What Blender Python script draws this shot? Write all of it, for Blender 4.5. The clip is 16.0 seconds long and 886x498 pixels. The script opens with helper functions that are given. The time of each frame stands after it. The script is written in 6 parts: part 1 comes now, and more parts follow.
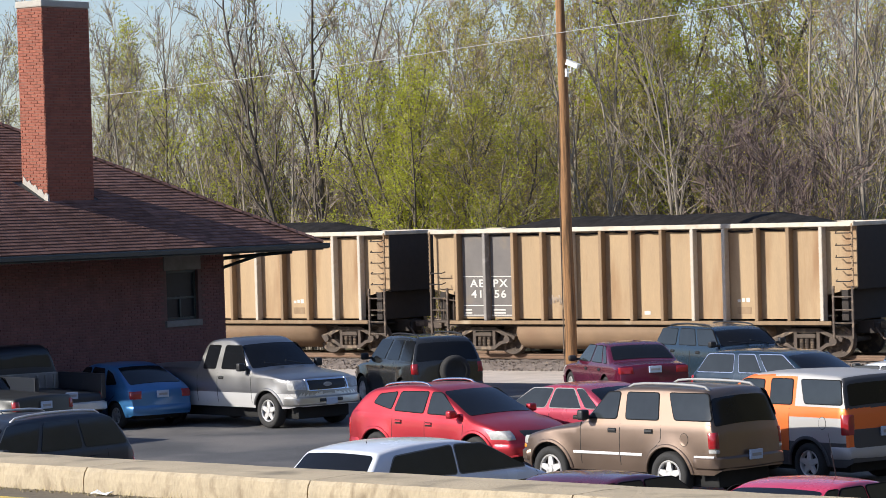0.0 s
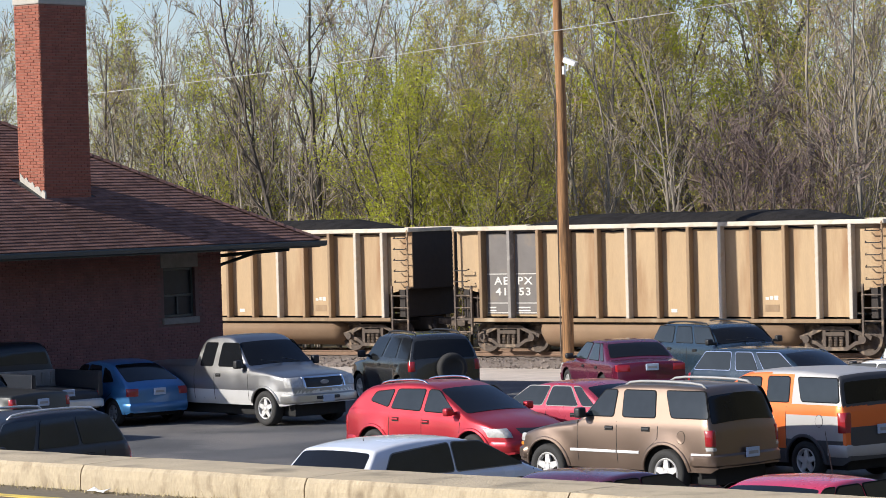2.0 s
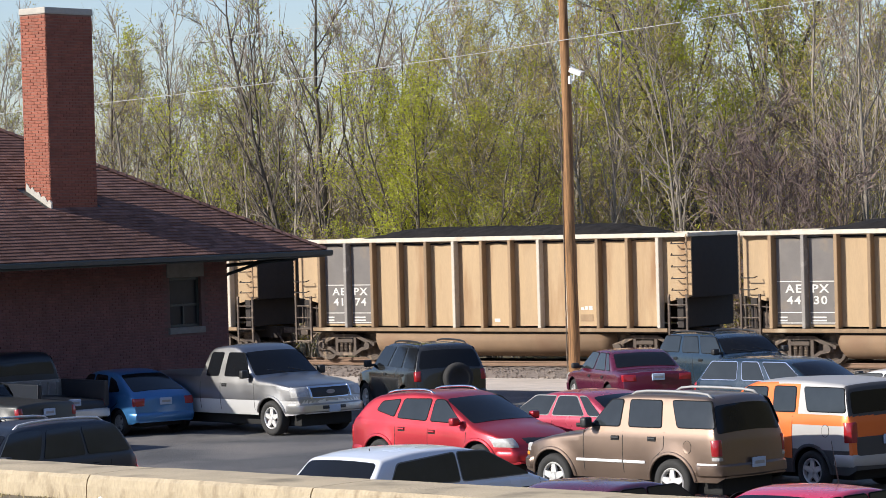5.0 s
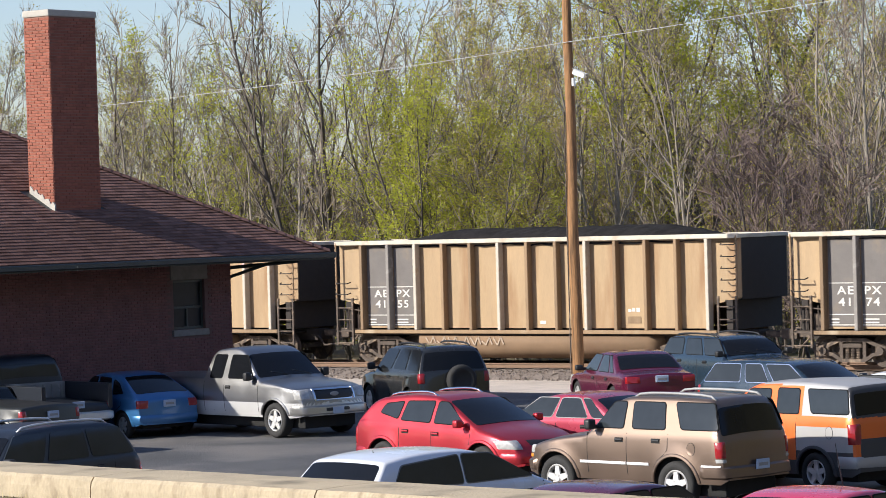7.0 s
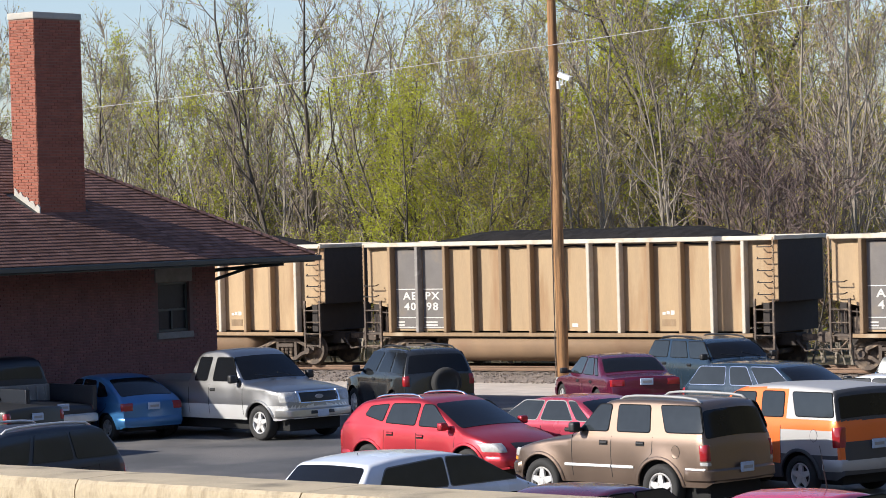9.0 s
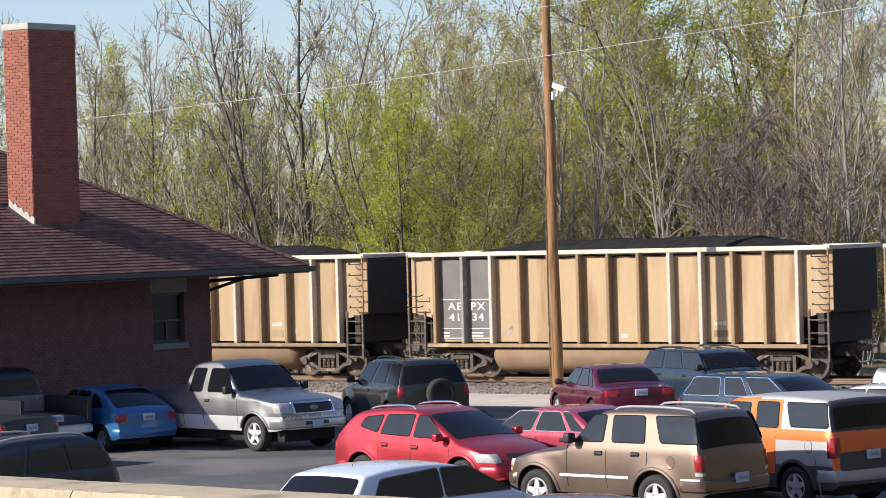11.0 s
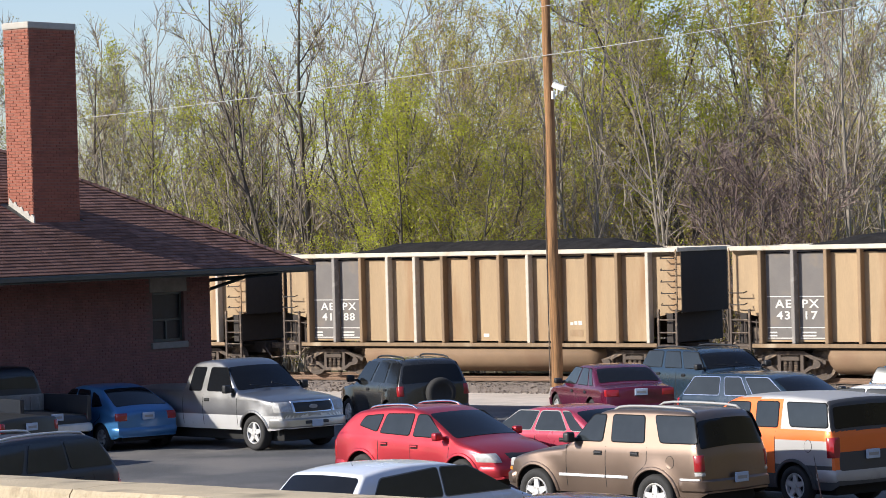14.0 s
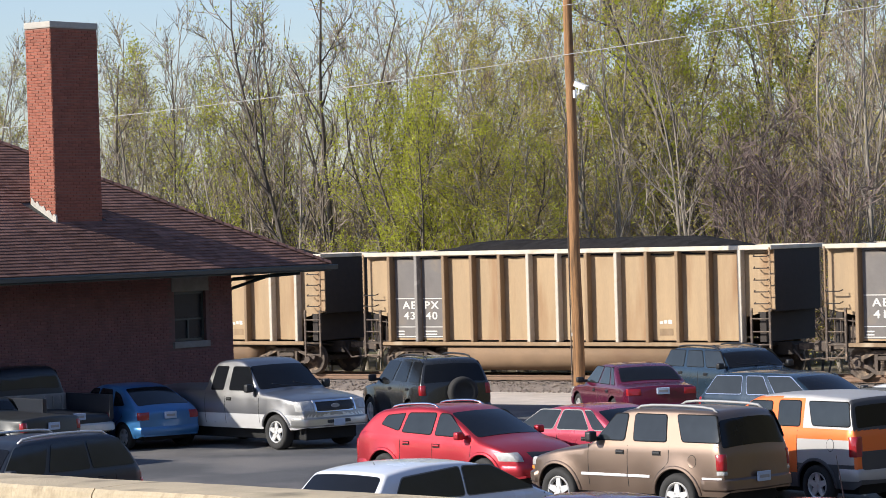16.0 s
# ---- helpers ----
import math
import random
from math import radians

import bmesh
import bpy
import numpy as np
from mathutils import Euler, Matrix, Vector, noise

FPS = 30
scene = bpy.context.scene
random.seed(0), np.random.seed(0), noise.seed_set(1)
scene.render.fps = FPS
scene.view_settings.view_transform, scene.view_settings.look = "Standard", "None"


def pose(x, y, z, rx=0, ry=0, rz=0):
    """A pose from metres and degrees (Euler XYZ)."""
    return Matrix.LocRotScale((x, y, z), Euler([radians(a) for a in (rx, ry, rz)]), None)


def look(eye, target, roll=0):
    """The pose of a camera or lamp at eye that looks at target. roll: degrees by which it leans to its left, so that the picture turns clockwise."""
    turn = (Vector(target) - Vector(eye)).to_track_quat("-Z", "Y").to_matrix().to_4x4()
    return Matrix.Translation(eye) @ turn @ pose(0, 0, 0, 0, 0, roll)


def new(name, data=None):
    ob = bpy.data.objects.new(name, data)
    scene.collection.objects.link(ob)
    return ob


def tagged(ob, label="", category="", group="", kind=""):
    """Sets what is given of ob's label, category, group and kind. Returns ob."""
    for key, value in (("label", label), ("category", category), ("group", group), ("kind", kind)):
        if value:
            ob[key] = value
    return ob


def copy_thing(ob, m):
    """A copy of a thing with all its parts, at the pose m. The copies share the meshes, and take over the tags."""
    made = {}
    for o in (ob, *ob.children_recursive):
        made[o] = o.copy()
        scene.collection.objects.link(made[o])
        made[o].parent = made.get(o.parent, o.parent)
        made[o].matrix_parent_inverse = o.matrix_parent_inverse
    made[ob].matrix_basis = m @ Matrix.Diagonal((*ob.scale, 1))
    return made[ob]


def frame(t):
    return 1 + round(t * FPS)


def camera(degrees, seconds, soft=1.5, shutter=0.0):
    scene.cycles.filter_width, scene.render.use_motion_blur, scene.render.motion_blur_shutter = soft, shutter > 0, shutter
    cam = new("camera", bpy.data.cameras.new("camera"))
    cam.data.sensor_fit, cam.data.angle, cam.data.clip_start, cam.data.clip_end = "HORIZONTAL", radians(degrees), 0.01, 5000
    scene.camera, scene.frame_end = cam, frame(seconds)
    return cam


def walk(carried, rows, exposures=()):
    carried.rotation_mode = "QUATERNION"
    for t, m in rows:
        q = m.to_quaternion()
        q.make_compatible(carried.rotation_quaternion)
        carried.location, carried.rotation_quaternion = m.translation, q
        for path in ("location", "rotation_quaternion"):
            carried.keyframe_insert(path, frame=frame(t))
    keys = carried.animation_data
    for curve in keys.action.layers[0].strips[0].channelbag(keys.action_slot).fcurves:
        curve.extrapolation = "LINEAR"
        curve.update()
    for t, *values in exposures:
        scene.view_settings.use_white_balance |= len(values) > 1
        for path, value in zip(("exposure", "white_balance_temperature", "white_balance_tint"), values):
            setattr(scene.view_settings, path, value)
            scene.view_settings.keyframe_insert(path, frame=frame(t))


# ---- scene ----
import itertools

EYE = (0.0, 0.0, 4.68)
VIEWS = [  # seconds, pan, tilt and lean in degrees
    (0.0, -0.0000, -0.7675, -1.7800),
    (0.5, -0.0616, -0.7549, -1.8311),
    (1.0, -0.0677, -0.7995, -1.8020),
    (1.5, -0.0513, -0.8489, -1.8069),
    (2.0, 0.0548, -0.8152, -1.7358),
    (2.5, 0.0923, -0.7518, -1.7430),
    (3.0, 0.0609, -0.7186, -1.7383),
    (3.5, -0.0158, -0.6714, -1.7480),
    (4.0, -0.0559, -0.6428, -1.7251),
    (6.5, -0.0788, -0.5999, -1.7902),
    (7.0, -0.1229, -0.5828, -1.7729),
    (7.5, -0.1418, -0.5915, -1.7251),
    (8.0, -0.0716, -0.5964, -1.7063),
    (8.5, 0.0987, -0.5747, -1.7226),
    (9.0, 0.1678, -0.5397, -1.7219),
    (11.5, 0.3001, -0.3202, -1.7280),
    (12.0, 0.3096, -0.3245, -1.6989),
    (12.5, 0.3050, -0.3597, -1.7473),
    (13.0, 0.3028, -0.3646, -1.7320),
    (13.5, 0.3024, -0.3312, -1.7151),
    (14.0, 0.2793, -0.3496, -1.6897),
    (14.5, 0.2154, -0.3678, -1.7155),
    (15.0, 0.1176, -0.3564, -1.7509),
    (15.5, 0.0094, -0.3738, -1.7300),
    (16.0, -0.1381, -0.3539, -1.7277),
]
cam = camera(16.83, 16.0, soft=0.85, shutter=0.08)


def aim(pan, tilt, lean):
    p, t = radians(pan), radians(tilt)
    way = Vector((math.sin(p) * math.cos(t), math.cos(p) * math.cos(t), math.sin(t)))
    return look(EYE, Vector(EYE) + 100 * way, lean)


walk(cam, [(t, aim(p, ti, l)) for t, p, ti, l in VIEWS], exposures=[(0.0, 0.38), (7.0, 0.45), (12.0, 0.49), (16.0, 0.47)])

# ---- world, sun ----
SUN_AZ, SUN_EL = 249.0, 26.7      # degrees: azimuth from +Y clockwise, elevation
world = bpy.data.worlds.new("sky")
scene.world = world
world.use_nodes = True
wn = world.node_tree.nodes
sky = wn.new("ShaderNodeTexSky")
sky.sky_type = "NISHITA"
sky.sun_disc = False
sky.sun_elevation, sky.sun_rotation = radians(SUN_EL), radians(SUN_AZ)
sky.air_density, sky.dust_density, sky.ozone_density = 1.0, 0.6, 1.6
wn["Background"].inputs["Strength"].default_value = 0.100
tint = wn.new("ShaderNodeVectorMath")
tint.operation = "MULTIPLY"
tint.inputs[1].default_value = (1.0, 1.03, 1.24)      # a clear bluish spring sky
world.node_tree.links.new(sky.outputs[0], tint.inputs[0])
world.node_tree.links.new(tint.outputs[0], wn["Background"].inputs[0])

sun_to = Vector((math.sin(radians(SUN_AZ)) * math.cos(radians(SUN_EL)),
                 math.cos(radians(SUN_AZ)) * math.cos(radians(SUN_EL)), math.sin(radians(SUN_EL))))
sun = new("sun", bpy.data.lights.new("sun", "SUN"))
sun.data.energy, sun.data.angle, sun.data.color = 5.0, radians(0.55), (1.0, 0.945, 0.86)
sun.matrix_world = look(sun_to * 200, (0, 0, 0))

# directions of the town grid: U runs along the track, N faces the station yard
TURN = 37.0
U = Vector((math.cos(radians(TURN)), -math.sin(radians(TURN)), 0))
N = Vector((-math.sin(radians(TURN)), -math.cos(radians(TURN)), 0))


# ---- materials ----
def material(name, base, rough=0.6, metal=0.0, spread=0.12, scale=6.0, fine=60.0, bump=0.15, bump_scale=40.0,
             coat=0.0, dirt=None, dirt_amount=0.0, dirt_scale=1.5, island=0.0, obj=0.0, stretch=(1, 1, 1), spec=0.5):
    m = bpy.data.materials.new(name)
    m.use_nodes = True
    nt = m.node_tree
    nd, ln = nt.nodes, nt.links
    b = nd["Principled BSDF"]
    b.inputs["Metallic"].default_value = metal
    b.inputs["Coat Weight"].default_value = coat
    b.inputs["Coat Roughness"].default_value = 0.06
    b.inputs["Specular IOR Level"].default_value = spec
    tc = nd.new("ShaderNodeTexCoord")
    mp = nd.new("ShaderNodeMapping")
    mp.inputs["Scale"].default_value = stretch
    ln.new(tc.outputs["Object"], mp.inputs[0])

    def noise_at(s, detail=4.0):
        t = nd.new("ShaderNodeTexNoise")
        t.inputs["Scale"].default_value, t.inputs["Detail"].default_value = s, detail
        ln.new(mp.outputs[0], t.inputs["Vector"])
        return t.outputs["Fac"]

    def math_node(op, a, bb):
        k = nd.new("ShaderNodeMath")
        k.operation = op
        for i, v in enumerate((a, bb)):
            if isinstance(v, (int, float)):
                k.inputs[i].default_value = v
            else:
                ln.new(v, k.inputs[i])
        return k.outputs[0]

    big, small = noise_at(scale), noise_at(fine, 2.0)
    f = math_node("ADD", math_node("MULTIPLY", math_node("SUBTRACT", big, 0.5), spread * 3.2),
                  math_node("MULTIPLY", math_node("SUBTRACT", small, 0.5), spread * 1.8))
    if island:
        g = nd.new("ShaderNodeNewGeometry")
        f = math_node("ADD", f, math_node("MULTIPLY", math_node("SUBTRACT", g.outputs["Random Per Island"], 0.5), island))
    if obj:
        o = nd.new("ShaderNodeObjectInfo")
        f = math_node("ADD", f, math_node("MULTIPLY", math_node("SUBTRACT", o.outputs["Random"], 0.5), obj))
    f = math_node("MAXIMUM", math_node("ADD", f, 1.0), 0.05)
    hs = nd.new("ShaderNodeVectorMath")
    hs.operation = "SCALE"
    hs.inputs[0].default_value = base[:3]
    ln.new(f, hs.inputs["Scale"])
    colour = hs.outputs[0]
    if dirt:
        mask = nd.new("ShaderNodeMapRange")
        mask.inputs["From Min"].default_value, mask.inputs["From Max"].default_value = 0.66 - 0.32 * dirt_amount, 0.86 - 0.32 * dirt_amount
        ln.new(noise_at(dirt_scale, 6.0), mask.inputs[0])
        mx = nd.new("ShaderNodeMix")
        mx.data_type = "RGBA"
        ln.new(mask.outputs[0], mx.inputs[0])
        ln.new(colour, mx.inputs[6])
        mx.inputs[7].default_value = (*dirt, 1)
        colour = mx.outputs[2]
    ln.new(colour, b.inputs["Base Color"])
    r = nd.new("ShaderNodeMapRange")
    r.inputs["To Min"].default_value, r.inputs["To Max"].default_value = max(rough - 0.1, 0.02), min(rough + 0.1, 1)
    ln.new(big, r.inputs[0])
    ln.new(r.outputs[0], b.inputs["Roughness"])
    if bump:
        bp = nd.new("ShaderNodeBump")
        bp.inputs["Strength"].default_value, bp.inputs["Distance"].default_value = bump, 0.02
        ln.new(noise_at(bump_scale, 5.0), bp.inputs["Height"])
        ln.new(bp.outputs[0], b.inputs["Normal"])
    return m


def paint(name, base, rough=0.22, metal=0.0, coat=0.6):
    return material(name, base, rough, metal, spread=0.05, scale=2.0, fine=300, bump=0.0, coat=coat,
                    dirt=tuple(c * 0.55 + 0.05 for c in base), dirt_amount=0.0, dirt_scale=2.5)


M = {}
M["asphalt"] = material("asphalt", (0.098, 0.096, 0.095), 0.85, spread=0.40, scale=0.6, fine=45, bump=0.5, bump_scale=90,
                        dirt=(0.175, 0.16, 0.145), dirt_amount=0.62, dirt_scale=0.3)
M["ground"] = material("earth", (0.16, 0.13, 0.085), 0.95, spread=0.3, scale=0.5, fine=20, bump=0.7, bump_scale=12,
                       dirt=(0.07, 0.09, 0.03), dirt_amount=0.5, dirt_scale=0.3)
M["gravel"] = material("pale_gravel", (0.58, 0.50, 0.42), 0.95, spread=0.22, scale=1.2, fine=40, bump=0.8, bump_scale=35,
                       dirt=(0.34, 0.28, 0.22), dirt_amount=0.4, dirt_scale=0.6)
M["ballast"] = material("ballast", (0.22, 0.18, 0.15), 0.95, spread=0.3, scale=3, fine=30, bump=1.0, bump_scale=14, island=0.7)
# base lightened so the top, under a low sun, matches the face
M["concrete"] = material("weathered_concrete_lightened", (0.49, 0.395, 0.26), 0.9, spread=0.14, scale=2.2, fine=45, bump=0.5, bump_scale=30,
                         dirt=(0.22, 0.18, 0.12), dirt_amount=0.38, dirt_scale=1.6, stretch=(1, 1, 0.5))
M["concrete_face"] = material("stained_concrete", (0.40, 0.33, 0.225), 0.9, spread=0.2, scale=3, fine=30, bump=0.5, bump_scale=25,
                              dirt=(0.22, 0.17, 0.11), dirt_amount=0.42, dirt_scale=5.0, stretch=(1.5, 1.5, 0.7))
# for the unseen belts that keep low sky light off the yard
M["sky_block"] = material("sky_block_brown_green", (0.075, 0.07, 0.035), 0.95, spread=0.4, scale=0.15, fine=0.8, bump=1.0, bump_scale=0.6)
M["joint"] = material("joint_filler", (0.05, 0.04, 0.03), 0.95)
M["weed"] = material("dry_weed", (0.33, 0.27, 0.14), 0.95, island=0.8, bump=0)
M["yellow"] = material("worn_yellow_paint", (0.75, 0.55, 0.10), 0.7, dirt=(0.3, 0.25, 0.15), dirt_amount=0.4, dirt_scale=5)
M["brick"] = material("red_brick", (0.30, 0.098, 0.062), 0.9, spread=0.2, scale=3, fine=50, bump=0.4, obj=0.2, island=0.22)
# mortar_dark and brick_wall: darker copies of the chimney's, toned for the shaded wall
M["mortar_dark"] = material("shade_toned_mortar", (0.165, 0.095, 0.088), 0.95, spread=0.2, scale=10)
M["bright_trim"] = material("bright_window_trim", (0.15, 0.15, 0.15), 0.45, metal=0.3, spread=0.05, bump=0)
M["mortar"] = material("mortar", (0.25, 0.13, 0.095), 0.95, spread=0.2, scale=10)
M["brick_wall"] = material("dark_red_brick", (0.21, 0.095, 0.090), 0.9, spread=0.25, scale=3, fine=25, bump=0.4, obj=0.12, island=0.15)
M["shingle"] = material("brown_shingle", (0.185, 0.104, 0.084), 0.95, spec=0.05, spread=0.22, scale=6, fine=70, bump=0.5, obj=0.35, island=0.55)
M["dark_trim"] = material("dark_green_trim", (0.035, 0.045, 0.045), 0.5, spread=0.15)
M["stone"] = material("pale_stone", (0.42, 0.39, 0.34), 0.85, spread=0.15, scale=5)
# darker copy of pale_stone, toned for the lintel and sill in shade
M["stone_dark"] = material("shade_toned_stone", (0.24, 0.23, 0.22), 0.9, spread=0.2, scale=5)
M["wood"] = material("weathered_pole", (0.30, 0.155, 0.065), 0.85, spread=0.35, scale=5, fine=30, bump=0.6, bump_scale=20,
                     dirt=(0.12, 0.065, 0.03), dirt_amount=0.5, dirt_scale=4, stretch=(4, 4, 0.25))
M["tie"] = material("creosote_tie", (0.06, 0.045, 0.035), 0.9, spread=0.3)
M["rail"] = material("rail_steel", (0.20, 0.13, 0.09), 0.5, metal=0.6)
M["wire"] = material("aluminium_wire", (0.48, 0.48, 0.46), 0.6, metal=0.0, bump=0)
M["white"] = material("white_enamel", (0.80, 0.80, 0.78), 0.35, spread=0.04)
M["black"] = material("black_plastic", (0.02, 0.02, 0.021), 0.5, spread=0.1, bump=0.1)
M["rubber"] = material("tyre_rubber", (0.028, 0.027, 0.026), 0.85, spread=0.2, bump=0.3)
M["under"] = material("dark_underbody", (0.012, 0.012, 0.012), 0.9)
M["alloy"] = material("alloy_wheel", (0.68, 0.67, 0.65), 0.35, metal=0.35, spread=0.08, bump=0)
M["chrome"] = material("chrome", (0.78, 0.78, 0.78), 0.12, metal=1.0, spread=0.04, bump=0)
M["glass"] = material("tinted_glass", (0.009, 0.010, 0.012), 0.05, spread=0.15, scale=0.9, fine=4, bump=0.0, spec=0.25)
M["glass_clear"] = material("car_window", (0.028, 0.034, 0.038), 0.05, spread=0.2, scale=0.9, fine=4, bump=0.0, spec=0.42)
M["red_lamp"] = material("red_lens", (0.30, 0.014, 0.018), 0.2, spread=0.1, coat=0.6, bump=0)
M["clear_lamp"] = material("headlamp_lens", (0.42, 0.415, 0.40), 0.12, spread=0.25, scale=14, coat=0.8, bump=0)
M["amber"] = material("amber_lens", (0.7, 0.25, 0.03), 0.2, coat=0.5, bump=0)
M["bumper_steel"] = material("bright_bumper_steel", (0.50, 0.49, 0.47), 0.32, metal=0.9, spread=0.05, bump=0)
M["rubber_trim"] = material("matt_rubber_trim", (0.014, 0.014, 0.014), 0.9, bump=0, spec=0.1)
M["plate"] = material("number_plate", (0.42, 0.50, 0.62), 0.4, spread=0.1)
M["trim_grey"] = material("grey_trim", (0.30, 0.30, 0.30), 0.45)
M["rust"] = material("hopper_steel", (0.375, 0.262, 0.148), 0.72, spread=0.14, scale=1.4, fine=22, bump=0.15, bump_scale=9,
                     dirt=(0.27, 0.155, 0.075), dirt_amount=0.5, dirt_scale=0.9, obj=0.25, stretch=(2.0, 2.0, 0.30))
M["rust_rib"] = material("hopper_ribs", (0.26, 0.172, 0.095), 0.7, spread=0.2, scale=2.5, fine=25, bump=0.2,
                         dirt=(0.42, 0.33, 0.22), dirt_amount=0.25, dirt_scale=1.0, obj=0.4, stretch=(1.2, 1.2, 0.3))
M["pale_rib"] = material("pale_scraped_rib", (0.50, 0.45, 0.37), 0.7, spread=0.2, scale=3, dirt=(0.4, 0.3, 0.2), dirt_amount=0.35, dirt_scale=3)
M["grey_rib"] = material("grey_painted_rib", (0.24, 0.22, 0.20), 0.75, spread=0.2, scale=3, dirt=(0.5, 0.46, 0.4), dirt_amount=0.3, dirt_scale=3)
M["chord"] = material("pale_top_rail", (0.57, 0.51, 0.41), 0.7, spread=0.2, scale=2, dirt=(0.36, 0.25, 0.15), dirt_amount=0.35, dirt_scale=1.8)
M["belly"] = material("brown_tub", (0.225, 0.145, 0.085), 0.8, spread=0.15, scale=2, dirt=(0.20, 0.12, 0.07), dirt_amount=0.45, dirt_scale=0.9)
M["car_grey"] = material("dark_grey_panel", (0.150, 0.136, 0.126), 0.75, spread=0.15, scale=3, dirt=(0.22, 0.17, 0.12), dirt_amount=0.25)
M["truck_iron"] = material("bogie_iron", (0.085, 0.064, 0.05), 0.8, spread=0.3, scale=6, dirt=(0.30, 0.22, 0.15), dirt_amount=0.4, dirt_scale=4)
M["dark_iron"] = material("near_black_iron", (0.035, 0.028, 0.024), 0.85, spread=0.3)
M["coal"] = material("coal", (0.020, 0.018, 0.017), 0.9, spread=0.5, scale=4, fine=30, bump=1.0, bump_scale=9, spec=0.15)
M["twig_dark"] = material("purple_brown_twigs", (0.165, 0.12, 0.105), 0.95, spread=0.1, island=0.6, bump=0)
M["dim_glass"] = material("dusty_window_glass", (0.022, 0.026, 0.032), 0.35, spread=0.2, bump=0, spec=0.15)
M["letter"] = material("white_lettering", (0.62, 0.60, 0.55), 0.7, spread=0.12, scale=12)
M["spray"] = material("faded_spray_paint", (0.40, 0.31, 0.23), 0.8, spread=0.2, scale=8)
M["bark"] = material("grey_bark", (0.27, 0.235, 0.19), 0.95, spread=0.25, scale=4, obj=0.4, bump=0.5)
M["bark_dark"] = material("dark_bark", (0.10, 0.083, 0.068), 0.95, spread=0.25, scale=4, obj=0.3, bump=0.5)
M["twig"] = material("grey_twigs", (0.255, 0.21, 0.165), 0.95, spread=0.1, island=0.6, obj=0.3, bump=0)
M["twig_red"] = material("budding_twigs", (0.26, 0.195, 0.15), 0.95, spread=0.1, island=0.6, obj=0.3, bump=0)


def leaf_material(name, base, sheen):
    m = material(name, base, 0.6, spread=0.15, scale=0.5, fine=5, bump=0, island=0.9, obj=0.35)
    nt = m.node_tree
    b = nt.nodes["Principled BSDF"]
    tr = nt.nodes.new("ShaderNodeBsdfTranslucent")
    tr.inputs[0].default_value = (*sheen, 1)
    mx = nt.nodes.new("ShaderNodeMixShader")
    mx.inputs[0].default_value = 0.58
    nt.links.new(b.outputs[0], mx.inputs[1])
    nt.links.new(tr.outputs[0], mx.inputs[2])
    nt.links.new(mx.outputs[0], nt.nodes["Material Output"].inputs[0])
    return m


M["leaf"] = leaf_material("spring_leaves", (0.37, 0.38, 0.045), (0.54, 0.56, 0.07))
M["leaf_olive"] = leaf_material("olive_buds", (0.40, 0.35, 0.085), (0.54, 0.48, 0.11))


# ---- mesh helpers ----
def link(bm, name, mat, parent=None, label="", smooth=False, m=None):
    me = bpy.data.meshes.new(name)
    bm.normal_update()
    bm.to_mesh(me)
    bm.free()
    for mm in (mat if isinstance(mat, (list, tuple)) else [mat]):
        me.materials.append(mm)
    if smooth:
        me.polygons.foreach_set("use_smooth", [True] * len(me.polygons))
    ob = new(name, me)
    if parent:
        ob.parent = parent
    if m is not None:
        ob.matrix_basis = m
    if label:
        ob["label"] = label
    return ob


def part(name, bm, mat, parent, label="", smooth=False, m=None):
    return link(bm, name, mat, parent, label, smooth, m)


def empty(name, m, label, category, group="", kind=""):
    ob = new(name)
    ob.empty_display_size = 0.2
    ob.matrix_basis = m
    return tagged(ob, label, category, group, kind)


def add_box(bm, x0, x1, y0, y1, z0, z1, bevel=0.0, seg=2):
    made = bmesh.ops.create_cube(bm, size=1.0)["verts"]
    for v in made:
        v.co = Vector(((x0 + x1) / 2 + v.co.x * (x1 - x0), (y0 + y1) / 2 + v.co.y * (y1 - y0), (z0 + z1) / 2 + v.co.z * (z1 - z0)))
    if bevel:
        edges = list({e for v in made for e in v.link_edges})
        bmesh.ops.bevel(bm, geom=edges, offset=bevel, segments=seg, affect="EDGES", profile=0.6)
    return bm


def box(*a, **k):
    return add_box(bmesh.new(), *a, **k)


def add_tube(bm, a, b, r0, r1=None, n=8, caps=True):
    a, b = Vector(a), Vector(b)
    r1 = r0 if r1 is None else r1
    q = (b - a).to_track_quat("Z", "Y")
    rings = []
    for p, r in ((a, r0), (b, r1)):
        rings.append([bm.verts.new(p + q @ Vector((r * math.cos(2 * math.pi * i / n), r * math.sin(2 * math.pi * i / n), 0))) for i in range(n)])
    for i in range(n):
        bm.faces.new((rings[0][i], rings[0][(i + 1) % n], rings[1][(i + 1) % n], rings[1][i]))
    if caps:
        bm.faces.new(rings[0][::-1])
        bm.faces.new(rings[1])
    return bm


def add_path(bm, pts, r, n=6):
    """One unbroken round bar through the points."""
    pts = [Vector(p) for p in pts]
    rings = []
    for i, p in enumerate(pts):
        d = (pts[min(i + 1, len(pts) - 1)] - pts[max(i - 1, 0)]).normalized()
        q = d.to_track_quat("Z", "Y")
        rings.append([bm.verts.new(p + q @ Vector((r * math.cos(2 * math.pi * k / n), r * math.sin(2 * math.pi * k / n), 0))) for k in range(n)])
    for a, b in zip(rings[:-1], rings[1:]):
        best = min(range(n), key=lambda o: sum((a[k].co - b[(k + o) % n].co).length for k in range(n)))
        for k in range(n):
            bm.faces.new((a[k], a[(k + 1) % n], b[(k + 1 + best) % n], b[(k + best) % n]))
    bm.faces.new(rings[0][::-1])
    bm.faces.new(rings[-1])
    return bm


